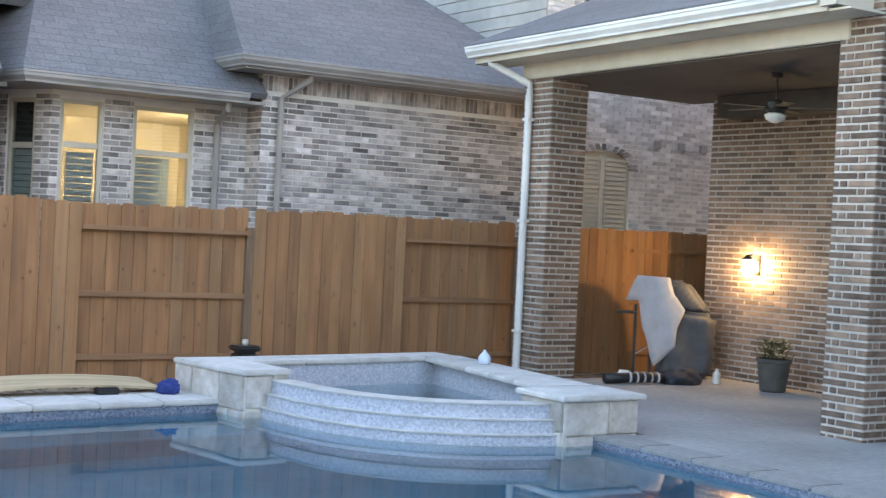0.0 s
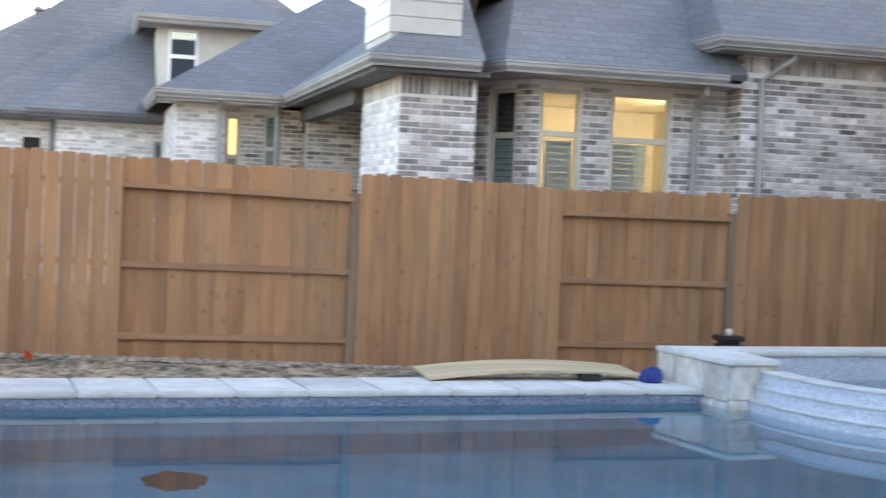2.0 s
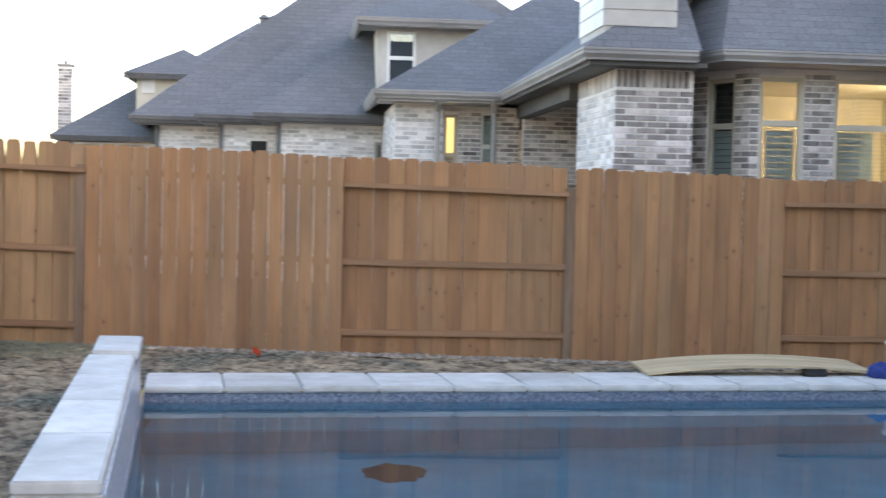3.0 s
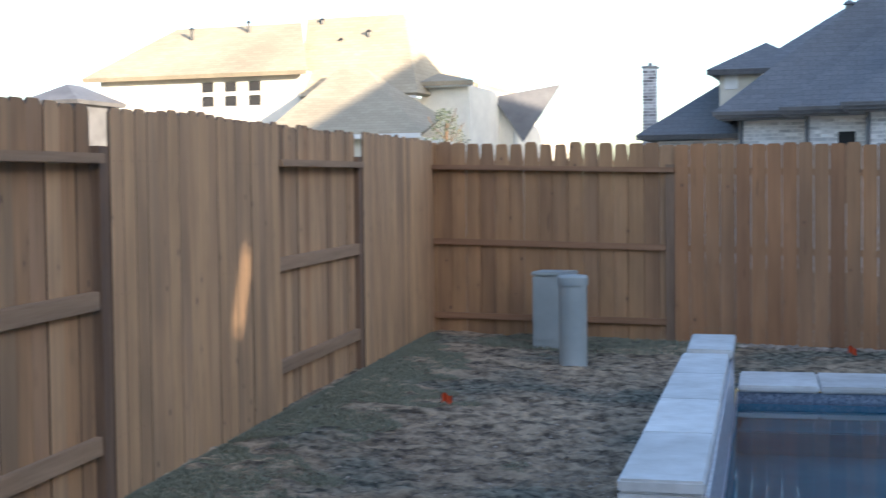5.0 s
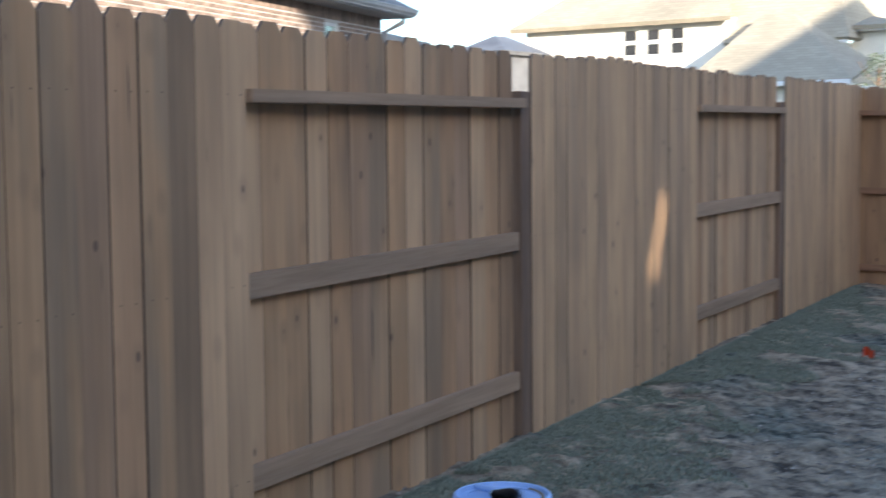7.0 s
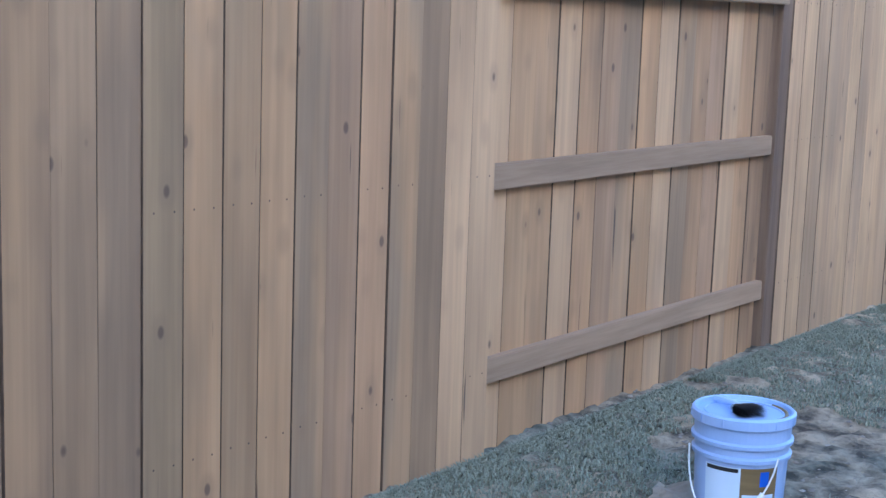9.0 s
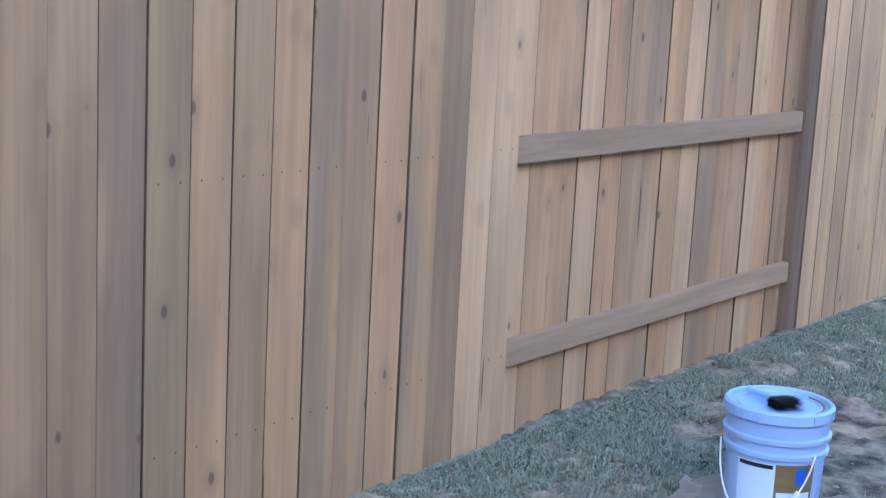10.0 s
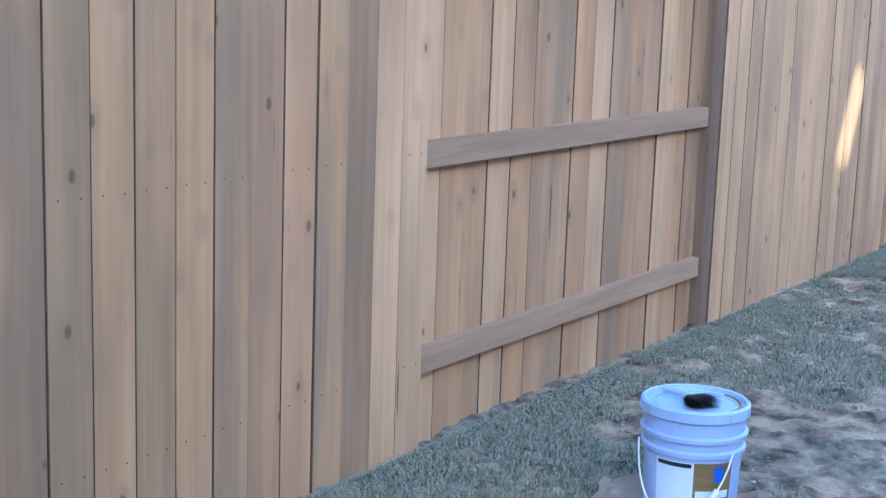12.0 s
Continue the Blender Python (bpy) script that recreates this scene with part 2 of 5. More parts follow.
M_GRASS = surf("dry_grass", (0.165, 0.175, 0.115), (0.37, 0.365, 0.265), scale=1.6, rough=0.95, bump=0.0, vary=0.14, island=True)
M_CLOD = surf("soil_clod", (0.16, 0.12, 0.085), (0.42, 0.35, 0.28), scale=8, rough=0.95, bump=0.6, vary=0.35, island=True)
M_BIN = surf("navy_plastic", (0.03, 0.038, 0.075), (0.045, 0.055, 0.10), scale=4, rough=0.4, bump=0.05)
M_WET_LEAF = surf("wet_leaves", (0.006, 0.008, 0.010), (0.018, 0.020, 0.022), scale=18, rough=0.5, bump=0.8)
M_STUCCO = surf("stucco", (0.72, 0.68, 0.58), (0.80, 0.76, 0.66), scale=5, rough=0.9, bump=0.2)


def shingle(name, c1, c2):
    """Composition shingles: staggered tabs with a drop at each course."""
    m = surf(name, c1, c2, scale=30, rough=0.92, bump=0.4, big=0.35)
    nt = m.node_tree
    N, L = nt.nodes, nt.links
    b = N["Principled BSDF"]
    uv = N.new("ShaderNodeUVMap")
    br = N.new("ShaderNodeTexBrick")
    br.inputs["Scale"].default_value = 1.0
    br.inputs["Brick Width"].default_value, br.inputs["Row Height"].default_value = 0.30, 0.143
    br.inputs["Mortar Size"].default_value, br.inputs["Mortar Smooth"].default_value = 0.007, 0.4
    br.inputs["Color1"].default_value, br.inputs["Color2"].default_value = (0.88, 0.88, 0.88, 1), (1.08, 1.08, 1.08, 1)
    br.inputs["Mortar"].default_value = (0.6, 0.6, 0.6, 1)
    L.new(uv.outputs[0], br.inputs["Vector"])
    mul = N.new("ShaderNodeMix")
    mul.data_type, mul.blend_type = 'RGBA', 'MULTIPLY'
    mul.inputs["Factor"].default_value = 0.75
    src = b.inputs["Base Color"].links[0].from_socket
    L.new(src, mul.inputs["A"])
    L.new(br.outputs["Color"], mul.inputs["B"])
    L.new(mul.outputs["Result"], b.inputs["Base Color"])
    bp = N.new("ShaderNodeBump")
    bp.inputs["Strength"].default_value, bp.inputs["Distance"].default_value = 0.8, 0.012
    L.new(br.outputs["Color"], bp.inputs["Height"])
    L.new(bp.outputs[0], b.inputs["Normal"])
    return m


M_SHINGLE = shingle("grey_shingle", (0.125, 0.128, 0.137), (0.20, 0.203, 0.213))
M_SHINGLE_BROWN = shingle("brown_shingle", (0.32, 0.275, 0.195), (0.42, 0.36, 0.26))


def glass_mat(name, tint, rough=0.0):
    m = bpy.data.materials.new(name)
    m.use_nodes = True
    b = m.node_tree.nodes["Principled BSDF"]
    b.inputs["Base Color"].default_value = (*tint, 1)
    b.inputs["Roughness"].default_value = rough
    b.inputs["IOR"].default_value = 1.9
    b.inputs["Transmission Weight"].default_value = 1.0
    return m


M_GLASS = glass_mat("window_glass", (0.85, 0.95, 0.95))


def water_mat():
    m = glass_mat("pool_water", (0.62, 0.89, 0.95), 0.03)
    N, L = m.node_tree.nodes, m.node_tree.links
    b = N["Principled BSDF"]
    b.inputs["IOR"].default_value = 1.333
    tc = N.new("ShaderNodeTexCoord")
    n = N.new("ShaderNodeTexNoise")
    n.inputs["Scale"].default_value, n.inputs["Detail"].default_value = 1.1, 2
    L.new(tc.outputs["Object"], n.inputs["Vector"])
    bp = N.new("ShaderNodeBump")
    bp.inputs["Strength"].default_value, bp.inputs["Distance"].default_value = 0.05, 0.02
    L.new(n.outputs["Fac"], bp.inputs["Height"])
    L.new(bp.outputs[0], b.inputs["Normal"])
    return m


M_WATER = water_mat()


def ground_mat():
    """Bare sandy soil with patches of dry turf."""
    m = surf("yard_soil", (0.085, 0.06, 0.037), (0.54, 0.41, 0.27), scale=6.5, rough=0.95, bump=1.0, big=0.6, detail=12, bdist=0.10)
    N, L = m.node_tree.nodes, m.node_tree.links
    b = N["Principled BSDF"]
    N["Color Ramp"].color_ramp.elements[0].position, N["Color Ramp"].color_ramp.elements[1].position = 0.37, 0.60
    src = b.inputs["Base Color"].links[0].from_socket
    tc = N["Texture Coordinate"]
    n = N.new("ShaderNodeTexNoise")
    n.inputs["Scale"].default_value, n.inputs["Detail"].default_value = 0.8, 8
    L.new(tc.outputs["Object"], n.inputs["Vector"])
    r = N.new("ShaderNodeMapRange")
    r.inputs["From Min"].default_value, r.inputs["From Max"].default_value = 0.52, 0.62
    L.new(n.outputs["Fac"], r.inputs["Value"])
    f = N.new("ShaderNodeTexNoise")
    f.inputs["Scale"].default_value, f.inputs["Detail"].default_value = 13, 9
    L.new(tc.outputs["Object"], f.inputs["Vector"])
    cr = N.new("ShaderNodeValToRGB")
    cr.color_ramp.elements[0].color, cr.color_ramp.elements[1].color = (0.045, 0.045, 0.03, 1), (0.32, 0.295, 0.215, 1)
    cr.color_ramp.elements[0].position, cr.color_ramp.elements[1].position = 0.35, 0.65
    L.new(f.outputs["Fac"], cr.inputs[0])
    mx = N.new("ShaderNodeMix")
    mx.data_type = 'RGBA'
    L.new(r.outputs[0], mx.inputs["Factor"])
    L.new(src, mx.inputs["A"])
    L.new(cr.outputs[0], mx.inputs["B"])
    L.new(mx.outputs["Result"], b.inputs["Base Color"])
    return m


M_GROUND = ground_mat()


def tile_mat(name, dark, pale):
    m = surf(name, (0.20, 0.27, 0.36), (0.36, 0.42, 0.50), scale=3, rough=0.25, bump=0)
    N, L = m.node_tree.nodes, m.node_tree.links
    b = N["Principled BSDF"]
    tc = N["Texture Coordinate"]
    v = N.new("ShaderNodeTexVoronoi")
    v.inputs["Scale"].default_value = 55
    L.new(tc.outputs["Object"], v.inputs["Vector"])
    cr = N.new("ShaderNodeValToRGB")
    e = cr.color_ramp.elements
    e[0].color, e[1].color = dark, pale
    L.new(v.outputs["Color"], cr.inputs[0])
    L.new(cr.outputs[0], b.inputs["Base Color"])
    return m


M_TILE = tile_mat("pool_tile", (0.10, 0.13, 0.19, 1), (0.33, 0.38, 0.46, 1))
M_TILE_PALE = tile_mat("spa_tile", (0.40, 0.43, 0.50, 1), (0.70, 0.73, 0.80, 1))


def lamp_mat(name, colour, power):
    m = bpy.data.materials.new(name)
    m.use_nodes = True
    b = m.node_tree.nodes["Principled BSDF"]
    b.inputs["Base Color"].default_value = (*colour, 1)
    b.inputs["Emission Color"].default_value = (*colour, 1)
    b.inputs["Emission Strength"].default_value = power
    return m


# ---- helpers for building ----
def thing(name, label, category, loc=(0, 0, 0), group="", kind="", rz=0.0):
    ob = new(name)
    ob.empty_display_size = 0.1
    ob.matrix_world = pose(*loc, 0, 0, rz)
    return tagged(ob, label, category, group, kind)


def to_mesh(name, bm, material):
    me = bpy.data.meshes.new(name)
    bmesh.ops.recalc_face_normals(bm, faces=bm.faces)
    bm.to_mesh(me)
    bm.free()
    me.materials.append(material)
    return me


def part(name, bm, material, parent=None, label="", smooth=False):
    me = bm if isinstance(bm, bpy.types.Mesh) else to_mesh(name, bm, material)
    if smooth:
        me.polygons.foreach_set("use_smooth", [True] * len(me.polygons))
    ob = new(name, me)
    ob.parent = parent
    if label:
        tagged(ob, label)
    return ob


def box(bm, x0, x1, y0, y1, z0, z1, bevel=0.0):
    r = bmesh.ops.create_cube(bm, size=1.0, matrix=Matrix.Translation(((x0 + x1) / 2, (y0 + y1) / 2, (z0 + z1) / 2)) @ Matrix.Diagonal((x1 - x0, y1 - y0, z1 - z0, 1)))
    if bevel:
        es = list({e for v in r["verts"] for e in v.link_edges})
        bmesh.ops.bevel(bm, geom=es, offset=bevel, segments=2, affect='EDGES')
    return bm


def boxm(*a, bevel=0.0):
    return box(bmesh.new(), *a, bevel=bevel)


def obox(p, q, w, z0, z1, bevel=0.0, z1b=None):
    """A bar of width w from plan point p to q."""
    p, q = Vector((p[0], p[1], 0)), Vector((q[0], q[1], 0))
    d = q - p
    bm = box(bmesh.new(), 0, d.length, -w / 2, w / 2, z0, z1, bevel)
    bm.transform(Matrix.Translation(p) @ Matrix.Rotation(math.atan2(d.y, d.x), 4, 'Z'))
    return bm


def prism(pts, z0, z1, bevel=0.0):
    bm = bmesh.new()
    f = bm.faces.new([bm.verts.new((x, y, z0)) for x, y in pts])
    r = bmesh.ops.extrude_face_region(bm, geom=[f])
    bmesh.ops.translate(bm, verts=[v for v in r["geom"] if isinstance(v, bmesh.types.BMVert)], vec=(0, 0, z1 - z0))
    if bevel:
        bmesh.ops.bevel(bm, geom=list(bm.edges), offset=bevel, segments=2, affect='EDGES')
    return bm


def lathe(profile, n=32):
    bm = bmesh.new()
    rings = [[bm.verts.new((r * math.cos(2 * math.pi * i / n), r * math.sin(2 * math.pi * i / n), z)) for i in range(n)] for r, z in profile]
    for a, b in zip(rings, rings[1:]):
        for i in range(n):
            bm.faces.new((a[i], a[(i + 1) % n], b[(i + 1) % n], b[i]))
    bm.faces.new(rings[0])
    bm.faces.new(rings[-1][::-1])
    return bm


def tube(path, r, n=8):
    """A round bar along a list of points."""
    bm = bmesh.new()
    pts = [Vector(p) for p in path]
    rings = []
    for i, p in enumerate(pts):
        d = (pts[min(i + 1, len(pts) - 1)] - pts[max(i - 1, 0)]).normalized()
        a = d.orthogonal().normalized() if not rings else (rings_a - d * rings_a.dot(d)).normalized()
        rings_a = a
        b = d.cross(a)
        rings.append([bm.verts.new(p + r * (math.cos(2 * math.pi * k / n) * a + math.sin(2 * math.pi * k / n) * b)) for k in range(n)])
    for p, q in zip(rings, rings[1:]):
        for k in range(n):
            bm.faces.new((p[k], p[(k + 1) % n], q[(k + 1) % n], q[k]))
    bm.faces.new(rings[0])
    bm.faces.new(rings[-1][::-1])
    return bm


def slab(corners, thick, material, name, parent, label=""):
    """A roof plane from three or four corners, with thickness and a plane map along it."""
    v = [Vector(c) for c in corners]
    n = (v[1] - v[0]).cross(v[2] - v[0]).normalized()
    if n.z < 0:
        n = -n
    across = Vector((0, 0, 1)).cross(n).normalized()
    up = n.cross(across)
    bm = bmesh.new()
    top = [bm.verts.new(p) for p in v]
    low = [bm.verts.new(p - n * thick) for p in v]
    bm.faces.new(top)
    bm.faces.new(low[::-1])
    for i in range(len(v)):
        j = (i + 1) % len(v)
        bm.faces.new((top[i], low[i], low[j], top[j]))
    uv = bm.loops.layers.uv.new("UVMap")
    for f in bm.faces:
        for l in f.loops:
            l[uv].uv = (l.vert.co.dot(across), l.vert.co.dot(up))
    return part(name, bm, material, parent, label)


_brick_me = {}


def brick_mesh(length, material, C, g):
    key = (round(length, 3), material.name, C, g)
    if key not in _brick_me:
        _brick_me[key] = to_mesh("brick", box(bmesh.new(), g, length - g, -0.004, 0.016, g, C - g, 0.003), material)
    return _brick_me[key]


def brick_wall(parent, p, q, z0, z1, m_join, m_single, singles=0, openings=(), thick=0.2, soldier=False, from_z=None, C=0.0695, S=0.24, column=False):
    """A brick veneer from plan point p to q, facing to the right of that way. openings: (u0, u1, z0, z1).
    The first `singles` bricks above from_z are pieces of their own, the others joined."""
    P, Q = Vector((p[0], p[1], 0)), Vector((q[0], q[1], 0))
    d = (Q - P)
    W = d.length
    base = Matrix.Translation(P) @ Matrix.Rotation(math.atan2(d.y, d.x), 4, 'Z')
    # backing, split round the openings
    bm = bmesh.new()
    us = sorted({0, W, *[o[0] for o in openings], *[o[1] for o in openings]})
    zs = sorted({z0, z1, *[o[2] for o in openings], *[o[3] for o in openings]})
    zs = [z for z in zs if z0 <= z <= z1]
    for a, b in zip(us, us[1:]):
        for c, e in zip(zs, zs[1:]):
            if not any(o[0] <= (a + b) / 2 <= o[1] and o[2] <= (c + e) / 2 <= o[3] for o in openings):
                box(bm, a, b, 0.004, thick, c, e)
    bmesh.ops.remove_doubles(bm, verts=bm.verts, dist=.0005)
    bm.transform(base)
    part("masonry", bm, M_MORTAR_TAN if m_join in (M_BRICK_BROWN, M_BRICK_TAN) else M_MORTAR, parent)
    verts, faces = [], []
    row = 0
    z = z0
    left = singles
    zt = z1 - (0.21 if soldier else 0)
    rnd = random.Random(int(abs(p[0] * 97 + p[1] * 31) * 10) + 5)
    g = .0108 if m_join is M_BRICK_BROWN else .008      # half a joint

    def joined(u, zz, l, h):
        k = len(verts)
        y0 = -0.004 - rnd.random() * 0.004
        for x, y, w in ((u + g, y0, zz + g), (u + l - g, y0, zz + g), (u + l - g, y0, zz + h - g), (u + g, y0, zz + h - g)):
            verts.append(base @ Vector((x, y, w)))
        for x, w in ((u + g, zz + g), (u + l - g, zz + g), (u + l - g, zz + h - g), (u + g, zz + h - g)):
            verts.append(base @ Vector((x, 0.006, w)))
        faces.extend([(k, k + 1, k + 2, k + 3), (k, k + 4, k + 5, k + 1), (k + 1, k + 5, k + 6, k + 2), (k + 2, k + 6, k + 7, k + 3), (k + 3, k + 7, k + 4, k)])
    while z + C <= zt + 0.01:
        if column:
            cuts = [0, .58 * W, .77 * W, W] if row % 2 else [0, .15 * W, .35 * W, W]
        else:
            cuts = [0.0]
            while cuts[-1] < W - 0.03:
                cuts.append(min(cuts[-1] + (S / 2 if row % 2 and len(cuts) == 1 else S), W))
        for a, b in zip(cuts, cuts[1:]):
            a, b = (a - .009 if a == 0 else a), (b + .009 if b == W else b)
            for o in openings:
                if o[2] - 0.03 < z + C / 2 < o[3] + 0.03:
                    if a < o[0] < b:
                        b = o[0]
                    elif a < o[1] < b:
                        a = o[1]
                    elif o[0] <= a and b <= o[1]:
                        b = a
            if b - a < 0.03:
                continue
            if left > 0 and (from_z is None or z >= from_z):
                left -= 1
                ob = new("brick", brick_mesh(b - a, m_single, C, g))
                ob.parent = parent
                ob.matrix_local = parent.matrix_world.inverted() @ base @ Matrix.Translation((a, -0.002 - rnd.random() * 0.004, z))
            else:
                joined(a, z, b - a, C)
        z += C
        row += 1
    if soldier:
        u = 0.0
        while u + C <= W + 0.01:
            joined(u, z1 - 0.208, C, .2032)
            u += C
    if verts:
        me = bpy.data.meshes.new("brickwork")
        me.from_pydata(verts, [], faces)
        me.materials.append(m_join)
        ob = new("brickwork", me)
        ob.parent = parent
        ob.matrix_parent_inverse = parent.matrix_world.inverted()
        tagged(ob, kind="stuff")


def window(name, p, q, z0, z1, bar, label, blinds=None, frame_m=None, parent=None, depth=0.06, lower_from=0.0):
    """A window in a wall from plan point p to q: frame, bars, panes and slatted blinds behind. bar: height of the crossbar."""
    frame_m = frame_m or M_WHITE
    P, Q = Vector((p[0], p[1], 0)), Vector((q[0], q[1], 0))
    d = Q - P
    W = d.length
    base = Matrix.Translation(P) @ Matrix.Rotation(math.atan2(d.y, d.x), 4, 'Z')
    t = thing(name, label, "window", kind="structure") if parent is None else new(name)
    if parent is not None:
        t.parent = parent

    def add(nm, bm, m, lab=""):
        bm.transform(base)
        return part(nm, bm, m, t, lab)
    w = 0.05
    for nm, b in (("frame_side", (0, w, .02, .09, z0, z1)), ("frame_side", (W - w, W, .02, .09, z0, z1)), ("frame_head", (w, W - w, .02, .09, z1 - w, z1)), ("frame_sill", (w, W - w, .0, .09, z0, z0 + w))):
        add(nm, boxm(*b, bevel=.006), frame_m)
    zs = [z0 + w, z1 - w]
    if bar:
        add("crossbar", boxm(w, W - w, .025, .085, bar - .035, bar + .035, bevel=.006), frame_m)
        zs = [z0 + w, bar - .035, bar + .035, z1 - w]
    for a, b in zip(zs[::2], zs[1::2]):
        o = add("pane", boxm(w, W - w, .05, .056, a, b), M_GLASS)
        o.visible_shadow = False
    if blinds:
        u0, u1, top = blinds
        z = z0 + .08
        while z < top:
            add("slat", boxm(u0, u1, .10, .125, z, z + .066, bevel=.006), M_BLIND)
            z += .075
    return t


def gutter(parent, path, z, m=None, name="gutter", h=0.13, d=0.12):
    """An eaves gutter of ogee section along plan points; the outer side is to the right."""
    m = m or M_GUTTER
    prof = [(0, 0), (0.0, h), (d, h), (d, h * .82), (d * .92, h * .78), (d * .9, h * .5), (d * .62, h * .18), (d * .58, 0)]
    pts = [Vector((a, b, 0)) for a, b in path]
    bm = bmesh.new()
    rings = []
    for i, p in enumerate(pts):
        d0 = (pts[i] - pts[i - 1]).normalized() if i else None
        d1 = (pts[i + 1] - pts[i]).normalized() if i + 1 < len(pts) else None
        a, b = d0 or d1, d1 or d0
        n = Vector((a.y, -a.x, 0)) + Vector((b.y, -b.x, 0))
        n = n / (n.length_squared / 2) if n.length else Vector((a.y, -a.x, 0))
        rings.append([bm.verts.new((p + n * x) + Vector((0, 0, z + y))) for x, y in prof])
    for a, b in zip(rings, rings[1:]):
        for k in range(len(prof)):
            bm.faces.new((a[k], a[(k + 1) % len(prof)], b[(k + 1) % len(prof)], b[k]))
    bm.faces.new(rings[0])
    bm.faces.new(rings[-1][::-1])
    return part(name, bm, m, parent)


def hip_roof(parent, x0, x1, y0, y1, ze, slope, thick=0.12, name="roof_plane", m=None):
    m = m or M_SHINGLE
    w, l = x1 - x0, y1 - y0
    h = min(w, l) / 2
    zr = ze + slope * h
    if l >= w:
        r0, r1 = (x0 + h, y0 + h, zr), (x0 + h, y1 - h, zr)
        planes = (((x0, y0, ze), (x1, y0, ze), r0), ((x1, y0, ze), (x1, y1, ze), r1, r0), ((x1, y1, ze), (x0, y1, ze), r1), ((x0, y1, ze), (x0, y0, ze), r0, r1))
    else:
        r0, r1 = (x0 + h, y0 + h, zr), (x1 - h, y0 + h, zr)
        planes = (((x0, y0, ze), (x1, y0, ze), r1, r0), ((x1, y0, ze), (x1, y1, ze), r1), ((x1, y1, ze), (x0, y1, ze), r0, r1), ((x0, y1, ze), (x0, y0, ze), r0))
    for c in planes:
        slab(c, thick, m, name, parent)


# ---- the ground ----
def zn(x):
    """Ground height along the north fence."""
    x = max(0.0, x)
    return 0.10 - 0.02 * min(x, 9) - 0.006 * max(0.0, min(x, 16) - 9)


def zw(u):
    """Ground height along the west fence."""
    return 0.10 - 0.009 * min(max(u, 0.0), 12)


def zg(x, y):
    w = min(max((y + 2.2) / 2.0, 0.0), 1.0)
    u = -y
    a = min(max((3.2 - x) / 2.6, 0.0), 1.0)
    flat = -0.03
    z = flat * (1 - a) + zw(u) * a if y < -2.2 else flat * (1 - max(a, w)) + (zn(x) * w + zw(u) * a * (1 - w)) / max(w + a * (1 - w), 1e-6) * max(a, w)
    return z


def build_ground():
    verts, faces = [], []
    # fine yard west of the pool and along the north fence, with a coarse apron to the horizon
    def grid(x0, x1, y0, y1, nx, ny, rough):
        k = len(verts)
        for j in range(ny + 1):
            for i in range(nx + 1):
                x, y = x0 + (x1 - x0) * i / nx, y0 + (y1 - y0) * j / ny
                z = zg(x, y)
                if rough:
                    z += 0.020 * noise.noise((x * 2.1, y * 2.1, 0)) + 0.016 * noise.noise((x * 6, y * 6, 3)) + 0.018 * noise.noise((x * 15, y * 15, 5)) + 0.014 * noise.noise((x * 31, y * 31, 8))
                verts.append((x, y, z - 0.004))
        for j in range(ny):
            for i in range(nx):
                a = k + j * (nx + 1) + i
                faces.append((a, a + 1, a + nx + 2, a + nx + 1))
    grid(-0.4, 3.25, -14, -2.0, 140, 440, True)
    grid(3.25, 3.7, -14, -8.1, 18, 240, True)
    grid(-0.4, 3.7, -20, -14, 20, 30, False)
    grid(-0.4, 12.4, -2.0, 0.3, 290, 54, True)
    grid(3.7, 4.2, -20, -11.6, 4, 20, False)
    for x0, x1, y0, y1 in ((-900, -0.4, -900, 900), (-0.4, 900, 0.3, 900), (-0.4, 900, -900, -20), (12.4, 900, -20, 0.3), (4.2, 12.4, -20, -12.2)):
        k = len(verts)
        verts.extend([(x0, y0, -0.06), (x1, y0, -0.06), (x1, y1, -0.06), (x0, y1, -0.06)])
        faces.append((k, k + 1, k + 2, k + 3))
    me = bpy.data.meshes.new("ground")
    me.from_pydata(verts, [], faces)
    me.materials.append(M_GROUND)
    me.polygons.foreach_set("use_smooth", [True] * len(me.polygons))
    tagged(new("ground", me), "bare sandy soil yard with patches of dry turf", "ground", kind="structure")


build_ground()


def blades(name, count, region, height, label, seed, dens):
    """Short dry turf as one mesh of bent blades."""
    r = random.Random(seed)
    verts, faces = [], []
    n = 0
    while n < count:
        x, y = region(r)
        if noise.noise((x * 0.9, y * 0.9, 7)) * 0.6 + noise.noise((x * 3.1, y * 3.1, 2)) * 0.4 < dens(x, y):
            n += 0.25
            continue
        n += 1
        z = zg(x, y)
        a = r.random() * 6.283
        h = height * (0.4 + r.random())
        w = 0.0016 + r.random() * 0.0018
        dx, dy = math.cos(a), math.sin(a)
        l = h * (0.5 + r.random() * 1.2)
        k = len(verts)
        verts.extend([(x - dy * w, y + dx * w, z - .005), (x + dy * w, y - dx * w, z - .005), (x + dx * l * .4 + dy * w * .7, y + dy * l * .4 - dx * w * .7, z + h * .7), (x + dx * l * .4 - dy * w * .7, y + dy * l * .4 + dx * w * .7, z + h * .7), (x + dx * l, y + dy * l, z + h * (.75 + .3 * r.random()))])
        faces.extend([(k, k + 1, k + 2, k + 3), (k + 3, k + 2, k + 4)])
    me = bpy.data.meshes.new(name)
    me.from_pydata(verts, [], faces)
    me.materials.append(M_GRASS)
    tagged(new(name, me), label, "grass", kind="stuff")


def west_strip(r):
    u = 0.2 + r.random() * 11.5
    w = 0.03 + 2.4 * r.random() ** 2.0
    return 0.113 * u + w, -0.9936 * u


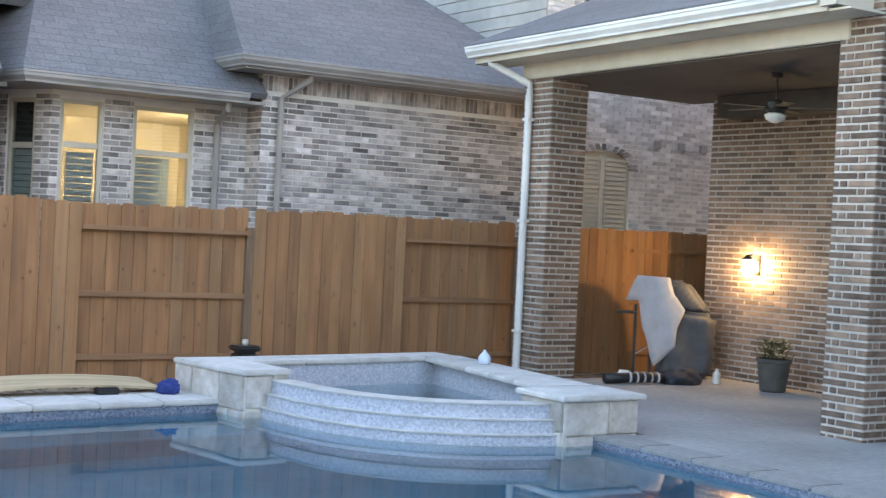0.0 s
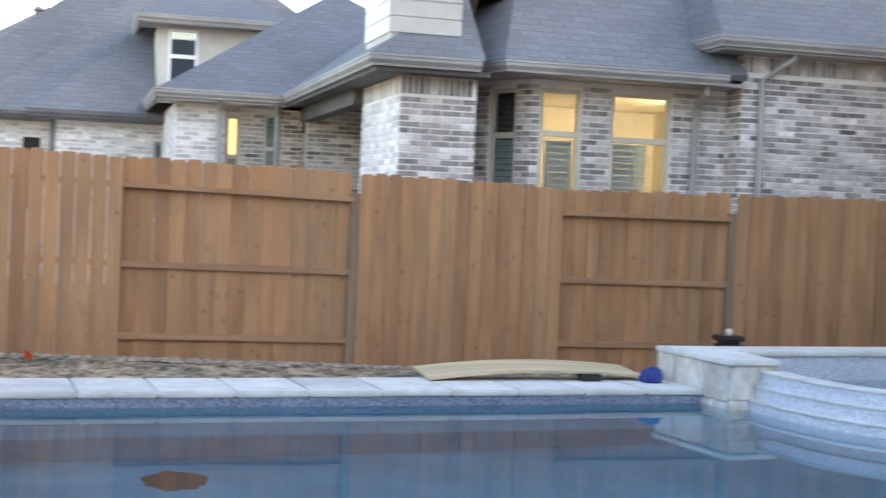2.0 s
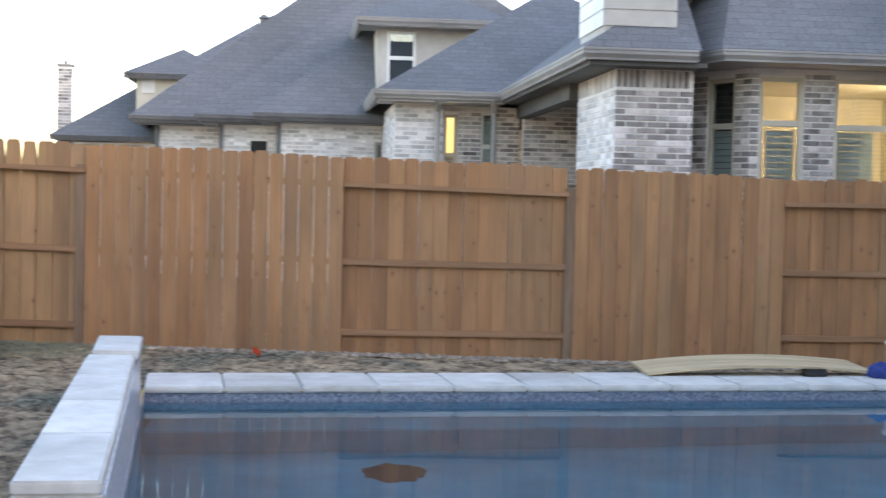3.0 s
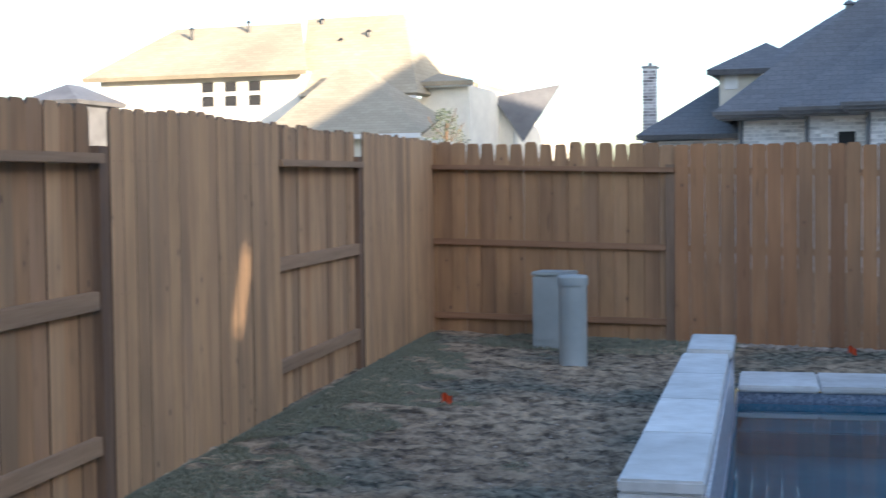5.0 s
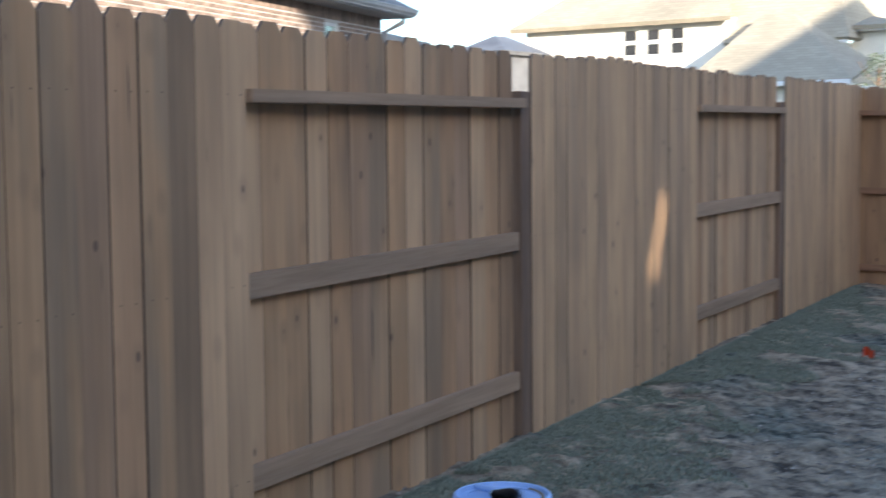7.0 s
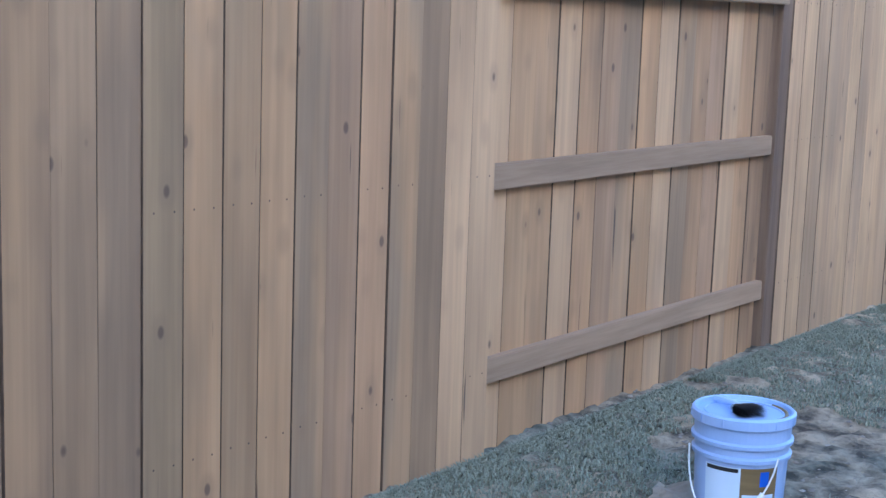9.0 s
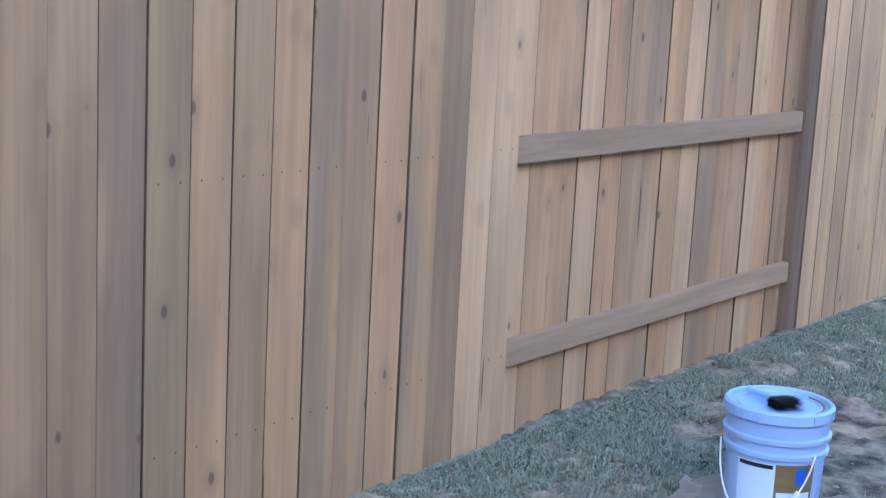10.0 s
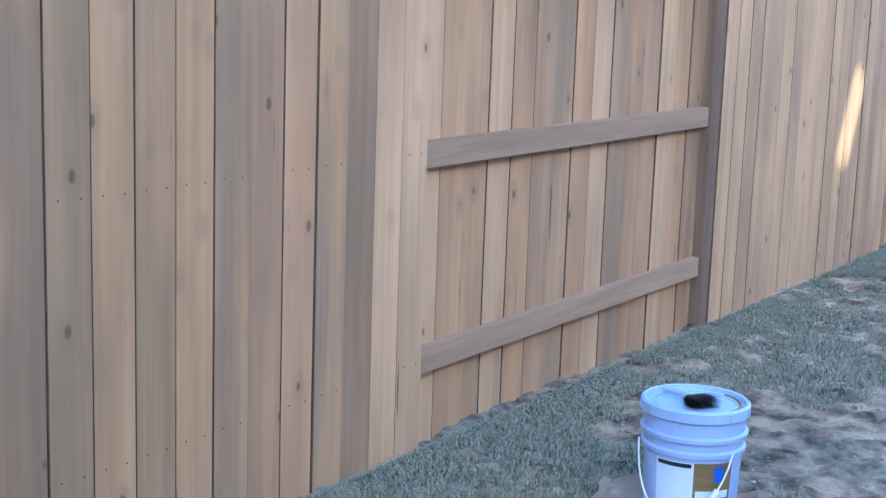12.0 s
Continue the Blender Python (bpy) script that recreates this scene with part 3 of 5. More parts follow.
blades("dry_grass", 170000, west_strip, 0.014, "sparse dry matted turf on sandy soil", 3, lambda x, y: -0.30 + 0.42 * (x + 0.113 * y))


blades("dry_grass", 7000, lambda r: (0.15 + 2.9 * r.random(), -0.12 - 0.9 * r.random() ** 1.6), 0.03, "tufts of dry grass at the foot of the fence", 4, lambda x, y: -0.15)


def clods(count, region, seed, size, name, label):
    r = random.Random(seed)
    verts, faces = [], []
    for _ in range(count):
        x, y = region(r)
        s = size * (0.3 + r.random() ** 2 * 1.2)
        z = zg(x, y)
        k = len(verts)
        pts = [(1, 0, 0), (.3, .9, .1), (-.8, .5, 0), (-.7, -.6, .1), (.4, -.9, 0), (.1, .1, .75), (0, 0, -.5)]
        for p in pts:
            verts.append((x + s * (p[0] + .4 * (r.random() - .5)), y + s * (p[1] + .4 * (r.random() - .5)), z + s * .7 * (p[2] + .25 * (r.random() - .5))))
        for i in range(5):
            faces.append((k + i, k + (i + 1) % 5, k + 5))
            faces.append((k + (i + 1) % 5, k + i, k + 6))
    me = bpy.data.meshes.new(name)
    me.from_pydata(verts, [], faces)
    me.materials.append(M_CLOD)
    tagged(new(name, me), label, "soil", kind="stuff")


clods(1300, lambda r: (2.6 + 6.8 * r.random(), -0.12 - 0.22 * r.random() ** 2), 5, 0.035, "soil_clods", "loose soil clods heaped along the foot of the fence")
clods(4200, lambda r: (0.9 + 2.3 * r.random(), -1.0 - 8.5 * r.random()), 6, 0.011, "soil_crumbs", "scattered crumbs of dry sandy soil")


# ---- fences ----
def picket_mesh(w, h, m, face, tongue=0.0, ear=0.035, edge_m=None, nails=False, bare=0.0):
    """A dog-eared board, 16 mm thick, with eased edges and a rebated back that meets its neighbours."""
    bm = bmesh.new()
    rings = []
    for y, c in ((.008, .0018), (.0065, 0), (-.0055, 0), (-.0057, -tongue), (-.008, -tongue)):
        out = [(-w / 2 + c, 0), (w / 2 - c, 0), (w / 2 - c, h - ear), (w / 2 - ear * .8 - c, h - c), (-w / 2 + ear * .8 + c, h - c), (-w / 2 + c, h - ear)]
        if c < 0:
            out = [(x, min(z, h - .0005 - bare)) for x, z in out]
        rings.append([bm.verts.new((x, y * face, z)) for x, z in out])
    for p, q in zip(rings, rings[1:]):
        for i in range(6):
            bm.faces.new((p[i], p[(i + 1) % 6], q[(i + 1) % 6], q[i]))
            # board sides and rebate take the groove-shade colour
            if p is not rings[0]:
                bm.faces.ensure_lookup_table()
                bm.faces[-1].material_index = 1 if edge_m else 0
    bm.faces.new(rings[0])
    bm.faces.new(rings[-1][::-1])
    if nails:
        # nail heads where the rails run behind
        for z in (.31, .995, 1.645):
            for x in (-.036, .033):
                ring = [bm.verts.new((x + .0032 * math.cos(a * .785), face * .0084, z + .02 * math.sin(x * 90 + z * 9 + w * 4000) + .0032 * math.sin(a * .785))) for a in range(8)]
                bm.faces.new(ring).material_index = 1
    me = to_mesh("picket", bm, m)
    if edge_m:
        me.materials.append(edge_m)
    return me


def fence(name, label, origin, way, sections, base, tops, rails, m, seed, rail_m=None, edge_m=None, ear=0.035, rail_h=0.045):
    """Good-neighbour board fence: boards on the yard side and on the far side of the rails by turns.
    sections: (start, end, front, number of boards, wood by board, gap between boards, bare top) along the way.
    base, tops and rails give heights along it."""
    ox, oy = origin
    ux, uy = way
    nx, ny = (-uy, ux) if (-uy) * 1 + ux * -1 > 0 else (uy, -ux)
    ang = math.degrees(math.atan2(uy, ux))
    f = thing(name, label, "fence")
    r = random.Random(seed)
    face = 1 if nx * -uy + ny * ux > 0 else -1
    made = {}

    def at(u, n, z, tilt=0.0):
        return pose(ox + ux * u + nx * n, oy + uy * u + ny * n, z, 0, tilt, ang)

    def board(pitch, h, wood, gap, bare):
        k = r.randrange(4)
        key = (round(pitch, 4), round(h, 2), wood.name, gap, bare, k)
        if key not in made:
            dw, dh = ((.0038, 0), (.0062, -.012), (.0026, .010), (.0046, -.005))[k]
            if gap:
                dw = gap * (.75, 1.3, .9, 1.05)[k]
            made[key] = picket_mesh(pitch - dw, round(h, 2) + dh, wood, face, 0 if gap and not bare else dw / 2 - .0004, ear=ear * (1, .8, 1.15, .9)[k], edge_m=edge_m, nails=edge_m is not None and k in (1, 3), bare=bare)
        return made[key]
    for s, e, front, k, woods, gap, bare in sections:
        n = 0.047 if front else -0.009
        pitch = (e - s) / k
        for i in range(k):
            u = s + (i + .5) * pitch
            wood = woods[i % len(woods)] if woods else m
            ob = new("picket", board(pitch, tops(u) - base(u) + .03, wood, gap if not bare or .35 < u < 1.95 else 0, bare if .35 < u < 1.95 else 0))
            ob.parent = f
            ob.matrix_local = at(u, n + r.uniform(-.004, .004), base(u) - .03, 0 if gap else r.uniform(-.12, .12))
        # rails between the posts; the top one lies flat where the boards are on the far side
        for j in range(3):
            zs, ze = rails(s)[j], rails(e)[j]
            flat = j == 2 and not front
            hz = .024 if flat else rail_h
            bm = box(bmesh.new(), 0, math.hypot(e - s, ze - zs), -.019 if face > 0 or not flat else -.060, .019 if face < 0 or not flat else .060, -hz, hz, .004)
            ob = part("rail", bm, rail_m or M_RAIL, f)
            ob.matrix_local = at(s, .019, zs) @ Matrix.Rotation(-math.atan2(ze - zs, e - s), 4, 'Y')
    inner = [v for s, e, fr, *_ in sections if fr for v in ((s - .03, e - .06) if way[0] > .5 else (s + .06, e + .038))]
    for u in inner:
        ob = part("post", boxm(-.058, .058, -.05, .05, -.05, tops(u) - .2, bevel=.004), M_POST, f)
        ob.matrix_local = at(u, -.008, 0)
    return f


def west_top(u):
    return 2.015 - .012 * min(u, 10)


def west_rails(u):
    return zw(u) + .28, zw(u) + .965, zw(u) + 1.645 - .0015 * u


def north_top(x):
    return 1.985 - .0245 * min(max(x, 0), 9.3) + .012 * max(0, min(x, 12) - 9.3)


def north_rails(x):
    x = max(0, x)
    far = min(max(x - 5, 0), 4.5)
    return .265 - .015 * min(x, 5), 1.005 - .029 * min(x, 5) - .006 * far, 1.745 - .03 * min(x, 5) - .021 * far + .01 * max(0, min(x, 12) - 9.5)


T, Wm, G, R, P, O = M_PICKET_TAN, M_PICKET_WORN_DIM, M_PICKET_GREY, M_PICKET_RED, M_PICKET, M_PICKET_OLIVE_DIM
# the boards' own tones, darkened towards the near end to hold down skylight
NEAR = [T, T, G, P, R, R, P, P, Wm, P, O, G, G, Wm, Wm, O, G, O]
WEST = [(-0.04, 2.68, True, 19, [M_PICKET_SKYLIT, T], 0, 0), (2.74, 4.84, False, 15, [T, P, T, T], 0, 0), (4.84, 7.39, True, 18, [M_PICKET_SKYLIT, M_PICKET_SKYLIT, T, M_PICKET_SKYLIT, M_PICKET_SKYLIT, T], 0, 0),
        (7.50, 9.70, False, 15, [P, P, T, R, P, P, T, P, P, R, P, T, P, P, T], 0, 0), (9.70, 12.20, True, 18, NEAR, 0, 0),
        (12.275, 14.6, False, 16, [Wm, P, G], 0, 0), (14.6, 17.2, True, 18, [Wm, P, G], 0, 0)]
NORTH = [(-0.10, 2.42, False, 17, [M_PICKET_DARK], .027, .17), (2.42, 4.82, True, 17, None, .005, 0), (4.82, 6.98, False, 15, None, 0, 0), (7.05, 9.13, True, 15, None, 0, 0),
         (9.13, 10.99, False, 13, None, 0, 0), (11.05, 12.98, True, 14, None, 0, 0), (12.98, 14.6, False, 12, None, 0, 0), (14.7, 16.46, True, 12, None, 0, 0), (16.46, 18.4, False, 14, None, 0, 0), (18.4, 20.6, True, 16, None, 0, 0)]
fence("board_fence", "weathered tan cedar board fence on a turf edge", (-.05, -.006), (0.113, -0.9936), WEST, zw, west_top, west_rails, M_PICKET, 11, edge_m=M_EDGE)
fence("board_fence", "warm brown cedar board fence behind the pool", (0, .04), (1, 0), NORTH, zn, north_top, north_rails, M_PICKET_N, 12, rail_m=M_RAIL_N, ear=.024, rail_h=.03)


# ---- pool ----
ZWATER = -0.092
FL, FR, NR, NL = (3.28, -2.68), (12.0, -1.95), (11.75, -11.9), (4.05, -11.9)      # inner edge of the pool


def build_pool():
    pool = thing("swimming_pool", "rectangular pool with blue plaster and still water", "pool")
    corners = [FL, FR, NR, NL]
    bm = bmesh.new()
    lo = [bm.verts.new((x, y, -1.5)) for x, y in corners]
    hi = [bm.verts.new((x, y, -0.02)) for x, y in corners]
    bm.faces.new(lo)
    for i in range(4):
        j = (i + 1) % 4
        bm.faces.new((lo[i], lo[j], hi[j], hi[i]))
    me = bpy.data.meshes.new("basin")
    bm.to_mesh(me)
    bm.free()
    me.materials.append(M_PLASTER)
    part("basin", me, M_PLASTER, pool)
    # waterline tiles
    for i in range(4):
        j = (i + 1) % 4
        part("tile_band", obox(corners[i], corners[j], 0.012, -0.20, -0.02), M_TILE, pool, "blue-grey glass mosaic waterline band")
    # bench under the far side
    part("bench", prism([(FL[0] + .05, FL[1] - .05), (FR[0] - .05, FR[1] - .05), (FR[0] - .05, FR[1] - .6), (FL[0] + .05, FL[1] - .6)], -1.5, -0.75, .03), M_PLASTER, pool)
    return pool


build_pool()
_me = bpy.data.meshes.new("pool_water")
_me.from_pydata([(NL[0] + .007, NL[1] + .007, ZWATER), (NR[0] - .007, NR[1] + .007, ZWATER), (FR[0] - .007, FR[1] - .007, ZWATER), (FL[0] + .007, FL[1] - .007, ZWATER)], [], [(0, 1, 2, 3)])
_me.materials.append(M_WATER)
pool_water = tagged(part("pool_water", _me, M_WATER), "still clear blue pool water reflecting the fence", "water", kind="structure")
pool_water.visible_shadow = False


_bm = bmesh.new()
bmesh.ops.create_icosphere(_bm, subdivisions=3, radius=1)
for _v in _bm.verts:
    _d = noise.noise(_v.co * 2.2) * .35
    _v.co = Vector((_v.co.x * .17 * (1 + _d), _v.co.y * .26 * (1 + _d), _v.co.z * .025))
_clump = thing("leaf_clump", "dark sunken clump of wet leaves in the pool", "leaves", (4.99, -5.25, -.16))
part("leaves", _bm, M_WET_LEAF, _clump)


def coping(name, p, q, width, z, label, n, seed, m=None):
    """A run of coping stones; the pool is to the right of the way."""
    t = thing(name, label, "coping", kind="structure")
    P, Q = Vector((*p, 0)), Vector((*q, 0))
    d = Q - P
    base = Matrix.Translation(P) @ Matrix.Rotation(math.atan2(d.y, d.x), 4, 'Z')
    r = random.Random(seed)
    L = d.length / n
    me = to_mesh("stone", boxm(.003, L - .003, -.03, width, -.05, 0, bevel=.012), m or M_STONE)
    for i in range(n):
        ob = new("coping_stone", me)
        ob.parent = t
        ob.matrix_local = base @ Matrix.Translation((i * L, 0, z + r.uniform(-.002, .002)))
    return t


coping("pool_coping", FL, (9.75, -2.14), 0.80, 0.03, "pale limestone coping stones along the far pool edge", 11, 4)
coping("pool_coping", (11.95, -4.75), NR, 0.32, -.004, "grey stone coping flush with the concrete patio", 12, 5, M_CONCRETE)
coping("pool_coping", NR, NL, 0.32, 0.0, "pale limestone coping stones along the near pool edge", 12, 6)
coping("pool_coping", NL, (3.75, -8.25), 0.32, 0.0, "pale limestone coping stones past the raised wall", 6, 7)


def wall_cladding(parent, p, q, z0, z1, seed, rows=3):
    """Split stones on a wall face, each with its own depth; faces to the right of the way."""
    P, Q = Vector((*p, 0)), Vector((*q, 0))
    d = Q - P
    base = Matrix.Translation(P) @ Matrix.Rotation(math.atan2(d.y, d.x), 4, 'Z')
    r = random.Random(seed)
    h = (z1 - z0) / rows
    for k in range(rows):
        u = 0.0
        while u < d.length - .01:
            l = min(0.24 + r.random() * .34, d.length - u)
            if d.length - u - l < .08:
                l = d.length - u
            bm = box(bmesh.new(), u + .003, u + l - .003, -.016 - r.random() * .014, .01, z0 + k * h + .003, z0 + (k + 1) * h - .003, .008)
            bm.transform(base)
            part("stone", bm, M_ROUGH_STONE, parent)
            u += l


def raised_wall():
    t = thing("raised_wall", "raised pool wall of split stone with smooth limestone cap", "wall")
    A, B, C, D = (3.03, -3.2), (3.275, -3.2), (3.71, -8.08), (3.44, -8.1)
    mid = lambda a, b, k: (a[0] + (b[0] - a[0]) * k, a[1] + (b[1] - a[1]) * k)
    part("core", prism([D, C, B, A], -.1, .375), M_MORTAR, t)
    # cap stones: a narrower, higher block at the far end, then the long run
    n = 4
    K = 0.81
    for i in range(n):
        a, b = 1 - K * i / n, 1 - K * (i + 1) / n
        q = [mid(A, D, a), mid(B, C, a), mid(B, C, b), mid(A, D, b)]
        q = [(q[0][0] - .03, q[0][1] + (.0 if i else -.03)), (q[1][0] + .02, q[1][1] + (.0 if i else -.03)), (q[2][0] + .02, q[2][1] + .006), (q[3][0] - .03, q[3][1] + .006)]
        part("cap_stone", prism(q, .375, .43, .01), M_STONE, t)
    q = [mid(A, D, 1 - K), mid(B, C, 1 - K), B, A]
    part("end_block", prism([(q[0][0] + .02, q[0][1]), q[1], q[2], (q[3][0] + .02, q[3][1])], .375, .395), M_ROUGH_STONE, t)
    part("cap_stone", prism([(q[0][0] + .0, q[0][1] - .01), (q[1][0] + .045, q[1][1] - .01), (q[2][0] + .045, q[2][1] + .03), (q[3][0] - .02, q[3][1] + .03)], .396, .455, .01), M_STONE, t)
    # face to the pool and end faces
    part("tile_face", prism([(C[0], C[1]), (C[0] + .03, C[1]), (B[0] + .035, B[1]), (B[0], B[1])], -.4, .372), M_TILE_PALE, t, "blue-grey mosaic face to the pool")
    part("end_face", prism([(D[0] - .028, D[1] - .027), (C[0] + .018, C[1] - .027), (C[0] + .018, C[1] - .002), (D[0] - .028, D[1] - .002)], -.1, .374), M_STONE, t)
    return t


raised_wall()


def spa():
    t = thing("raised_spa", "raised spa with curved mosaic spillway and limestone cap", "spa")
    # L-shaped stone walls and a curved, stepped front
    NWc, SWc, NEc, SEc = (9.62, -1.45), (9.95, -2.55), (12.75, -1.15), (12.3, -4.75)
    H = 0.33
    # left pier
    pier = [(9.62, -1.42), (9.78, -2.55), (10.22, -2.5), (10.15, -1.4)]
    part("left_pier", prism([pier[0], pier[1], pier[2], pier[3]], -.7, H - .05), M_MORTAR, t)
    wall_cladding(t, pier[0], pier[1], -.35, H - .05, 31, 2)
    wall_cladding(t, pier[1], pier[2], -.6, H - .05, 32, 3)
    part("cap_stone", prism([(pier[0][0] - .04, pier[0][1] + .02), (pier[1][0] - .05, pier[1][1] - .05), (pier[2][0] + .02, pier[2][1] - .05), (pier[3][0] + .02, pier[3][1] + .02)], H - .05, H, .012), M_STONE, t)
    # back and right walls
    part("back_wall", prism([(10.15, -1.4), (12.75, -1.1), (12.75, -1.5), (10.17, -1.8)], -.7, H - .05), M_TILE_PALE, t)
    for i in range(4):
        a = 10.17 + i * .645
        b = a + .645
        y = lambda x: -1.38 + (x - 10.15) * .115
        part("cap_stone", prism([(a, y(a)), (a, y(a) - .45), (b, y(b) - .45), (b, y(b))], H - .05, H, .012), M_STONE, t)
    part("right_wall", prism([(12.45, -1.5), (12.75, -1.5), (12.42, -4.72), (11.98, -4.72)], -.7, H - .05), M_TILE_PALE, t)
    for i in range(5):
        k0, k1 = i / 5, (i + 1) / 5
        L = lambda k: (12.30 - .46 * k, -1.52 - 2.58 * k)
        R = lambda k: (12.80 - .34 * k, -1.48 - 2.62 * k)
        part("cap_stone", prism([L(k0), L(k1), R(k1), R(k0)], H - .05, H, .012), M_STONE, t)
    # right pier
    pr = [(11.62, -4.15), (11.62, -4.72), (12.42, -4.72), (12.42, -4.15)]
    part("right_pier", prism(pr, -.7, H - .05), M_MORTAR, t)
    wall_cladding(t, pr[1], pr[2], -.3, H - .05, 33, 2)
    wall_cladding(t, pr[0], pr[1], -.5, H - .05, 34, 3)
    part("cap_stone", prism([(11.56, -4.11), (11.56, -4.78), (12.48, -4.78), (12.48, -4.11)], H - .05, H, .012), M_STONE, t)
    # curved front: steps of mosaic with pale nosings
    P0, P1, P2 = Vector((10.0, -2.5)), Vector((9.95, -4.35)), Vector((11.66, -4.62))
    cen = Vector((11.5, -2.9))
    curve = [(1 - k) ** 2 * P0 + 2 * k * (1 - k) * P1 + k * k * P2 for k in [i / 28 for i in range(29)]]
    steps = ((0.0, 0.24, 0.12), (0.05, 0.12, 0.0), (0.10, 0.0, -0.12), (0.15, -0.12, -0.7))
    for out, z1, z0 in steps:
        bm = bmesh.new()
        o = [p + (p - cen).normalized() * (out - .05) for p in curve]
        inn = [p + (cen - p).normalized() * .28 for p in curve]
        pts = [(p.x, p.y) for p in o] + [(p.x, p.y) for p in reversed(inn)]
        part("spill_step", prism(pts, z0, z1 - .012), M_TILE_PALE, t, "blue-grey mosaic step of the spillway")
        o2 = [p + (p - cen).normalized() * (out - .038) for p in curve]
        i2 = [p + (p - cen).normalized() * (out - .14 if out else -.26) for p in curve]
        part("nosing", prism([(p.x, p.y) for p in o2] + [(p.x, p.y) for p in reversed(i2)], z1 - .012, z1), M_STONE, t, "pale smooth step edge")
    part("spa_floor", prism([(10.1, -1.6), (10.1, -3.6), (11.2, -4.5), (12.3, -4.4), (12.55, -1.4)], -.5, -.3), M_TILE_PALE, t)
    o = part("spa_water", prism([(10.2, -1.8), (10.2, -3.3), (11.2, -4.2), (12.0, -4.15), (12.35, -1.6)], .05, .06), M_WATER, t)
    o.visible_shadow = False
    return t


spa()

# ---- patio and own house ----
part_deck = tagged(part("patio", prism([(12.07, -12.0), (26, -12.0), (26, -.9), (12.45, -.9), (12.45, -4.8), (12.27, -4.8)], -.2, -.012), M_CONCRETE), "smooth grey concrete patio slab beside the pool", "patio", kind="structure")
tagged(part("patio", prism([(3.6, -30), (26, -30), (26, -12.25), (4.6, -12.25)], -.2, -.012), M_CONCRETE), "grey concrete patio slab at the near end", "patio", kind="structure")


def brick_column(x0, y0, w, z1, label):
    t = thing("brick_column", label, "column", group="porch columns")
    brick_wall(t, (x0, y0), (x0 + w, y0), -.05, z1, M_BRICK_BROWN, M_BRICK_BROWN1, 145, thick=.1, C=.070, column=True)
    brick_wall(t, (x0, y0 + w), (x0, y0), -.05, z1, M_BRICK_BROWN, M_BRICK_BROWN1, 145, thick=.1, C=.070, column=True)
    brick_wall(t, (x0 + w, y0), (x0 + w, y0 + w), -.05, z1, M_BRICK_BROWN, M_BRICK_BROWN1, thick=.1, C=.070, column=True)
    brick_wall(t, (x0 + w, y0 + w), (x0, y0 + w), -.05, z1, M_BRICK_BROWN, M_BRICK_BROWN1, thick=.1, C=.070, column=True)
    return t


CEIL = 3.48
brick_column(14.36, -.86, .53, CEIL + .04, "brown brick porch column beside a white downspout")
brick_column(14.10, -5.74, .46, 6.0, "brown brick porch column rising past the eaves")


def porch():
    w = thing("wall_porch", "brown brick porch wall with a lit wall lamp", "wall", kind="structure")
    brick_wall(w, (17.0, -.82), (17.0, -9.0), -.05, 3.5, M_BRICK_BROWN, M_BRICK_BROWN1, 300, thick=.25, C=.070, S=.235)
    brick_wall(w, (21.0, -.82), (17.0, -.82), -.05, 3.5, M_BRICK_BROWN, M_BRICK_BROWN1, thick=.2, C=.070, S=.235)
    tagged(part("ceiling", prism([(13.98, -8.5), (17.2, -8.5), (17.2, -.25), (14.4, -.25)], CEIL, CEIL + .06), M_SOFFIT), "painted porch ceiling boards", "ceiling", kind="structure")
    # dark band painted in for the shaded recess below the ceiling
    part("header", boxm(16.62, 16.985, -9.0, -1.25, CEIL - .27, CEIL - .004, bevel=.01), M_SOFFIT, w, "dark band standing in for the shaded recess under the ceiling")
    r = thing("porch_roof", "grey shingled porch roof with white gutter and cream beam", "roof")
    p, q = (14.46, -.3), (14.2, -5.4)
    part("beam", obox(p, q, .24, CEIL + .02, CEIL + .30, .01), M_CREAM, r)
    part("fascia", obox((13.98, .16), (13.68, -5.5), .05, CEIL + .2, CEIL + .40, .005), M_CREAM, r)
    part("soffit", prism([(14.4, .2), (14.1, -5.75), (13.66, -5.75), (13.98, .2)], CEIL + .2, CEIL + .22), M_CREAM, r)
    gutter(r, [(13.95, .22), (13.68, -5.42)], CEIL + .27, M_WHITE)
    slab([(13.85, .25, CEIL + .42), (13.55, -5.6, CEIL + .42), (19.0, -5.6, CEIL + 2.6), (19.0, .25, CEIL + 2.6)], .1, M_SHINGLE, "roof_plane", r)
    part("eave_end", prism([(13.62, -5.44), (13.6, -5.64), (14.08, -5.64), (14.08, -5.44)], CEIL + .24, CEIL + .42), M_CREAM, r)
    d = thing("downspout", "white metal downspout beside a brick column", "downspout")
    part("pipe", tube([(13.98, -.12, CEIL + .30), (13.98, -.12, CEIL + .2), (14.30, -.5, CEIL - .05), (14.30, -.5, CEIL - .2), (14.30, -.5, .06), (14.2, -.5, .02)], .045, 10), M_WHITE, d)
    for z in (.5, 1.8, 3.0):
        part("strap", boxm(14.25, 14.36, -.555, -.445, z, z + .03), M_WHITE, d)


porch()


